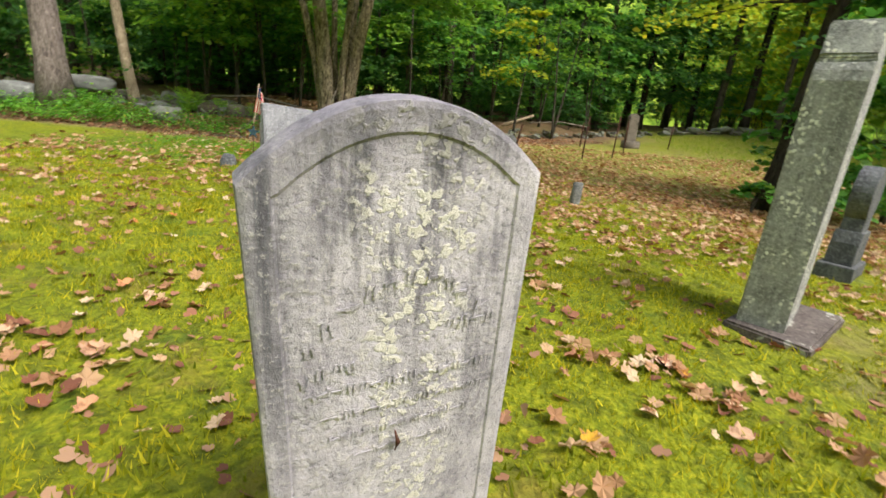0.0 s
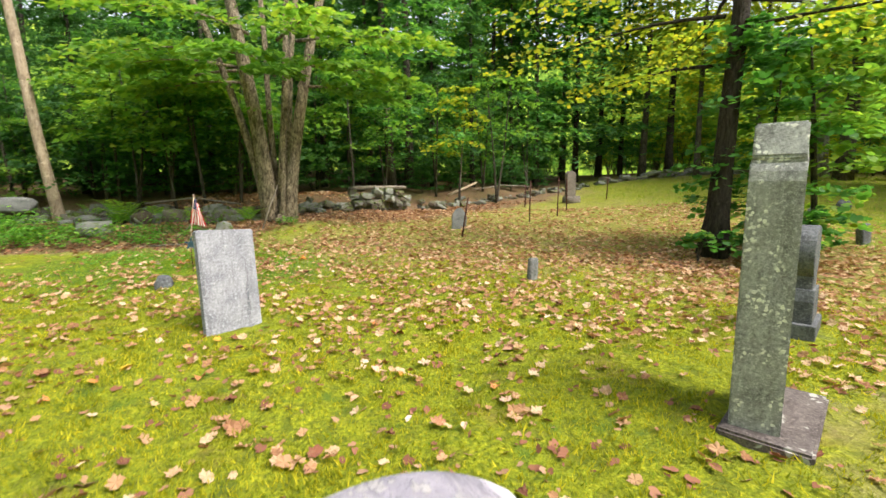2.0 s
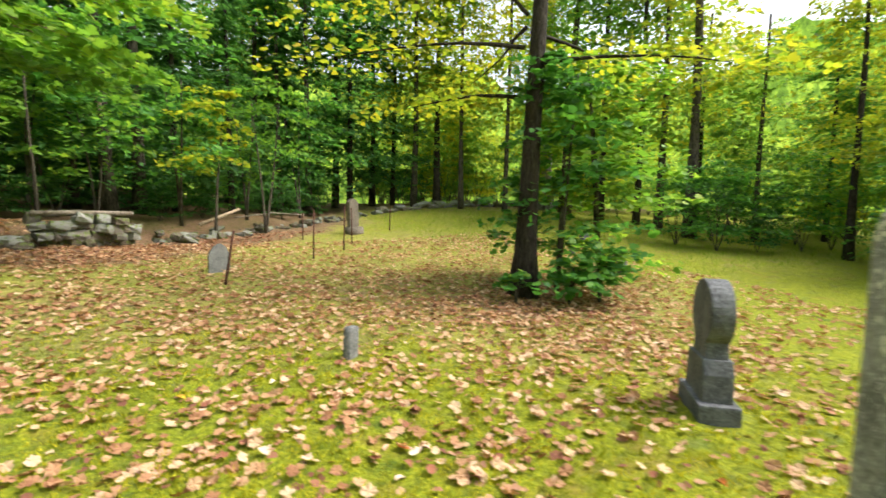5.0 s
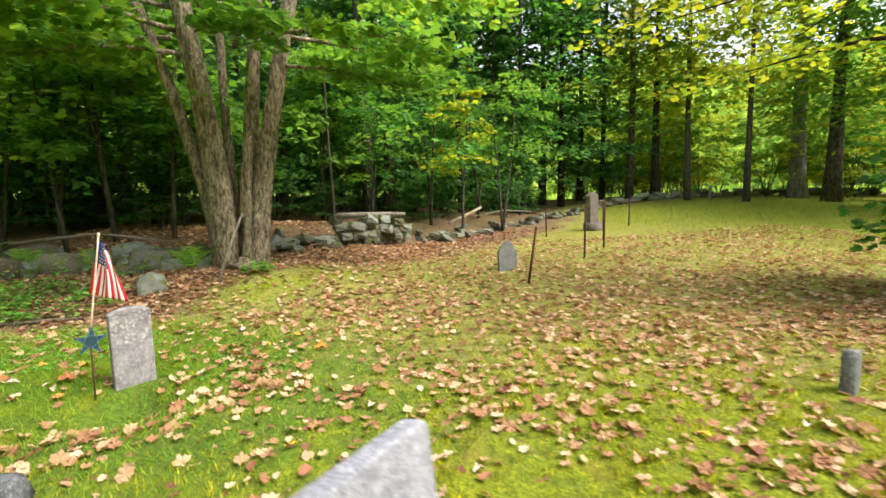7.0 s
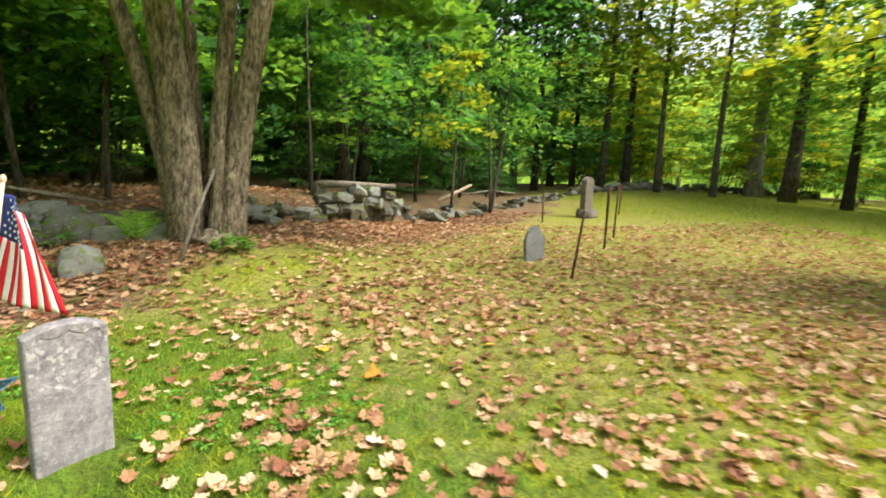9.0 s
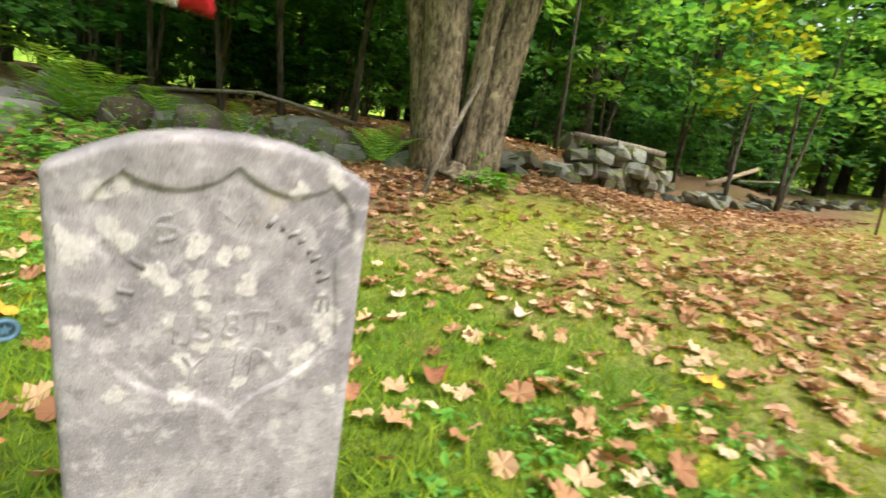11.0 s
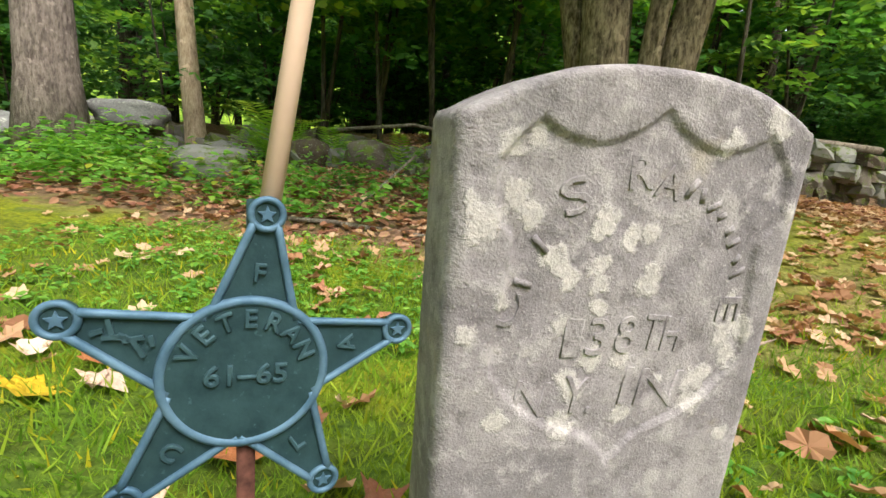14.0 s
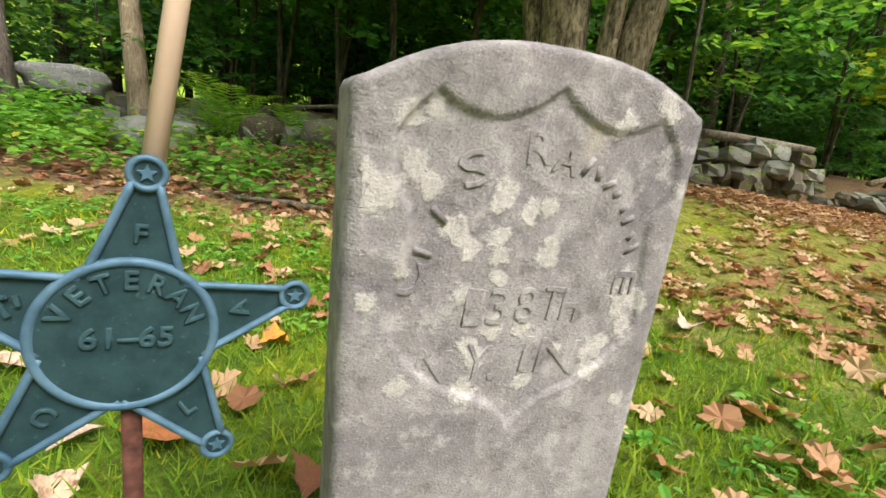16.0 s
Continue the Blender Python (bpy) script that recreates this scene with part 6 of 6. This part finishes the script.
def grass():
    r8 = np.random.default_rng(32)
    x1, y1 = sown(r8, 190000, -9.5, 0.5, 4.0, 11.2, lambda x, y: np.clip(0.9 - 1.1 * litter(x, y), 0.05, 1) * np.clip(1.15 - np.hypot(x + 3.9, y - 7.9) / 3.0, 0.0, 1))
    x2, y2 = sown(r8, 14000, 8.0, 24.0, 8.0, 26.0, lambda x, y: 0.7 + 0 * x)
    x3, y3 = sown(r8, 26000, -5.0, 6.0, -1.0, 10.0, lambda x, y: 0.35 * (np.sin(2.1 * x + 0.7 * y) * np.sin(1.3 * y - 2.2 * x) > 0.35))
    x, y = np.concatenate([x1, x2, x3]), np.concatenate([y1, y2, y3])
    s = np.concatenate([r8.uniform(0.03, 0.085, len(x1)), r8.uniform(0.08, 0.2, len(x2)), r8.uniform(0.025, 0.06, len(x3))])
    x4, y4 = sown(r8, 80000, -6.0, -2.2, 7.0, 9.6, lambda x, y: np.clip(1.1 - 1.2 * litter(x, y), 0.05, 1) * np.clip(1.3 - np.hypot(x + 4.0, y - 7.8) / 1.9, 0, 1))
    x, y, s = np.concatenate([x, x4]), np.concatenate([y, y4]), np.concatenate([s, r8.uniform(0.014, 0.042, len(x4))])
    k = clear(x, y) & (np.hypot(x + 3.65, y - 6.96) > 0.3)
    x, y, s = x[k], y[k], s[k]
    c = np.stack([x, y, height(x, y) - 0.005], 1)
    up = np.stack([r8.normal(0, 0.6, len(x)), r8.normal(0, 0.6, len(x)), np.ones(len(x))], 1)
    t = new("grass", scatter("grass", c, up, r8.normal(0, 1, (len(x), 3)), s, "grass", M_GRASS))
    tagged(t, "short green grass between moss and leaves", "grass", kind="stuff")


moss()
grass()


# drifts of leaves on the moss: x, y, spread
HEAPS = [(-0.87, 0.22, 0.10), (-1.24, 0.35, 0.12), (1.13, 0.14, 0.06), (1.23, 0.86, 0.08), (1.51, 0.86, 0.07), (-1.04, 0.9, 0.10), (1.73, 0.68, 0.10), (2.15, 0.43, 0.18), (1.09, 1.93, 0.06), (-0.09, 2.75, 0.2),
         (1.26, 3.09, 0.09), (2.16, 3.78, 0.3), (-0.74, 1.66, 0.10), (-0.25, 1.29, 0.12), (3.6, 2.2, 0.35), (1.75, 4.56, 0.3), (2.2, 3.96, 0.3), (0.0, 6.0, 0.35), (0.4, 5.3, 0.35), (1.6, 6.8, 0.45), (-2.7, 7.5, 0.22), (-2.9, 8.3, 0.25), (4.6, 3.4, 0.45), (4.9, 4.1, 0.5), (5.3, 4.8, 0.6), (5.2, 4.2, 0.6), (3.4, 4.3, 0.45), (4.2, 5.2, 0.5), (4.1, 2.4, 0.3)]


def lying(r9, x, y, lift):
    c = np.stack([x, y, height(x, y) + lift], 1)
    a = r9.random(len(x)) * 6.283
    al = np.stack([np.cos(a), np.sin(a), r9.normal(0, 0.22, len(x))], 1)
    no = np.stack([r9.normal(0, 0.5, len(x)), r9.normal(0, 0.5, len(x)), np.ones(len(x))], 1)
    return c, al, no


def leaf_fall():
    r9 = np.random.default_rng(33)
    # thick litter below the wall and under the trees
    x, y = sown(r9, 85000, -16, 12, 4.5, 19, lambda x, y: np.clip(litter(x, y) * 1.3 - 0.40, 0, 1) * (y < np.interp(x, [-16, -5, -0.6, 6, 12], [12.8, 12.8, 16.0, 21, 21])))
    c, al, no = lying(r9, x, y, r9.uniform(0.0, 0.035, len(x)))
    tagged(new("leaf_litter", scatter("leaf_litter", c, al, no, r9.uniform(0.06, 0.13, len(x)), "oval", M_LITTER)), "thick red-brown leaf litter below the wall", "leaf litter", kind="stuff")
    # scattered over the moss
    x, y = sown(r9, 56000, -8, 12, -1.5, 16, lambda x, y: 0.030 + 0.30 * sstep(1.5, 5.5, y) * (0.35 + 1.3 * (value_noise(x, y, 1.7, 21) > 0.48)) + 0.6 * np.clip(litter(x, y) - 0.12, 0, 0.6) / 0.6 * (0.35 + 0.65 * (np.sin(1.9 * x + 2.3 * y) * np.sin(2.7 * x - 1.1 * y) > -0.2)))
    hx = np.concatenate([r9.normal(a, s * 1.3, int(6 + 70 * s + 90 * max(0.0, s - 0.4))) for a, b, s in HEAPS])
    hy = np.concatenate([r9.normal(b, s * 1.3, int(6 + 70 * s + 90 * max(0.0, s - 0.4))) for a, b, s in HEAPS])
    x, y = np.concatenate([x, hx]), np.concatenate([y, hy])
    k = clear(x, y) & (np.hypot(x + 3.68, y - 7.0) > 0.35) & ((x > -4.0) | (y < 7.3) | (y > 10.0) | (r9.random(len(x)) < 0.4))
    x, y = x[k], y[k]
    c, al, no = lying(r9, x, y, r9.uniform(0.012, 0.04, len(x)))
    tagged(new("fallen_leaves", scatter("fallen_leaves", c, al, no, r9.uniform(0.05, 0.118, len(x)), "curled", M_DRY)), "pale tan and brown maple leaves fallen on the moss", "fallen leaves", kind="stuff")

    # red-brown leaves sunk into the moss
    x, y = sown(r9, 9000, -5, 6.5, -1.6, 6.5, lambda x, y: 0.20 + 0.75 * (value_noise(x, y, 1.1, 11) * value_noise(x, y, 3.0, 12) > 0.38))
    k = clear(x, y)
    x, y = x[k], y[k]
    c, al, no = lying(r9, x, y, r9.uniform(-0.004, 0.018, len(x)))
    tagged(new("fallen_leaves", scatter("sunken_leaves", c, al, no, r9.uniform(0.03, 0.085, len(x)), "lobed", M_LITTER)), "red-brown old leaves sunk into the moss", "fallen leaves", kind="stuff")


leaf_fall()


def curled_leaf(seed, kind):
    """One dry leaf, curled along its midrib."""
    t, f = shape_pts(kind)
    r = random.Random(seed)
    cx, cy = r.uniform(0.5, 1.9), r.uniform(0.5, 2.1)
    v = [(p[0], p[1], p[2] + cy * p[1] * p[1] + cx * 0.5 * p[0] * p[0] * (1 if seed % 2 else -0.4) + r.uniform(-0.02, 0.02)) for p in t]
    me = array_mesh("fallen_leaf", v, f, M_DRYONE, True)
    return me


def one_leaf_material():
    m, nt, b = material("dry_leaf", 0.7)
    oi = nt.nodes.new("ShaderNodeObjectInfo")
    c = ramp(nt, oi.outputs["Random"], [(0.0, (0.14, 0.05, 0.03)), (0.25, (0.27, 0.10, 0.055)), (0.45, (0.44, 0.22, 0.12)), (0.66, (0.62, 0.40, 0.26)), (0.86, (0.78, 0.61, 0.47)), (0.93, (0.58, 0.19, 0.04)), (1.0, (0.70, 0.45, 0.03))])
    c = mix(nt, band(nt, noise_at(nt, coords(nt), 3.0, 5.0), 0.5, 0.72), c, (0.22, 0.11, 0.06))
    nt.links.new(c, b.inputs["Base Color"])
    bump(nt, b, noise_at(nt, coords(nt), 9.0, 4.0), 0.4, 0.05)
    return m


M_DRYONE = one_leaf_material()
CURLED = [curled_leaf(k, "maple" if k % 4 else "oval") for k in range(10)]
r10 = random.Random(35)
spots = []
while len(spots) < 300:
    zone = r10.random()
    if r10.random() < 0.26:
        hx, hy, hr = HEAPS[r10.randrange(len(HEAPS))]
        x, y = r10.gauss(hx, hr), r10.gauss(hy, hr)
    elif zone < 0.34:
        x, y = r10.uniform(-2.2, 3.4), r10.uniform(-0.9, 3.2)
    elif zone < 0.68:
        x, y = r10.uniform(-2.6, 3.0), r10.uniform(3.0, 6.6)
    else:
        x, y = r10.uniform(-5.2, -0.6), r10.uniform(6.6, 9.4)
    if all((x - a) ** 2 + (y - b) ** 2 > r * r for a, b, r in STONES) and math.hypot(x + 3.68, y - 7.0) > 0.3:
        spots.append((x, y))
for k, (x, y) in enumerate(spots):
    s = r10.uniform(0.06, 0.115)
    ob = new("fallen_leaf", CURLED[k % 10])
    ob.matrix_basis = pose(x, y, hgt(x, y) + 0.026, r10.uniform(-16, 16), r10.uniform(-16, 16), r10.uniform(0, 360)) @ Matrix.Diagonal((s, s, s, 1))
    tagged(ob, "dry curled fallen leaf lying on the moss", "leaf", "fallen leaves on the moss")


# a few larger leaves by the star marker
def tinted(name, colour):
    m, nt, b = material(name, 0.65)
    v = coords(nt)
    c = ramp(nt, noise_at(nt, v, 4.0, 5.0), [(0.3, tuple(0.55 * k for k in colour)), (0.65, colour)])
    nt.links.new(c, b.inputs["Base Color"])
    bump(nt, b, noise_at(nt, v, 10.0, 4.0), 0.5, 0.05)
    return m


M_BROWN_LEAF, M_YELLOW_LEAF, M_PALE_LEAF = tinted("brown_leaf", (0.42, 0.16, 0.06)), tinted("yellow_leaf", (0.74, 0.50, 0.03)), tinted("pale_leaf", (0.68, 0.50, 0.40))
for k, (x, y, s, tilt, turn, mat, label) in enumerate((
        (-4.36, 7.58, 0.15, 14, 30, M_BROWN_LEAF, "broad brown fallen leaf behind the star marker"), (-4.47, 7.50, 0.09, -12, 80, M_PALE_LEAF, "pale fallen leaf behind the star marker"),
        (-4.92, 7.50, 0.15, 24, 140, M_YELLOW_LEAF, "bright yellow fallen leaf in the grass"), (-4.80, 7.60, 0.11, 10, 20, M_PALE_LEAF, "pale curled fallen leaf in the grass"),
        (-4.95, 7.68, 0.13, -15, 200, M_BROWN_LEAF, "brown curled fallen leaf in the grass"), (-3.23, 9.05, 0.12, 8, 60, M_PALE_LEAF, "pale fallen leaf in the grass"),
        (-3.22, 8.35, 0.10, 25, 100, M_BROWN_LEAF, "brown curled fallen leaf in the grass"), (-2.20, 8.10, 0.16, 12, 10, tinted("orange_leaf", (0.66, 0.24, 0.03)), "large orange fallen leaf in the moss"), (-2.48, 8.0, 0.10, 10, 50, M_PALE_LEAF, "pale fallen leaf in the grass"))):
    me = CURLED[(k * 3 + 1) % 10].copy()
    me.materials.clear()
    me.materials.append(mat)
    ob = new("fallen_leaf", me)
    ob.matrix_basis = pose(x, y, hgt(x, y) + 0.03, tilt, tilt * 0.5, turn) @ Matrix.Diagonal((s, s, s, 1))
    tagged(ob, label, "leaf")
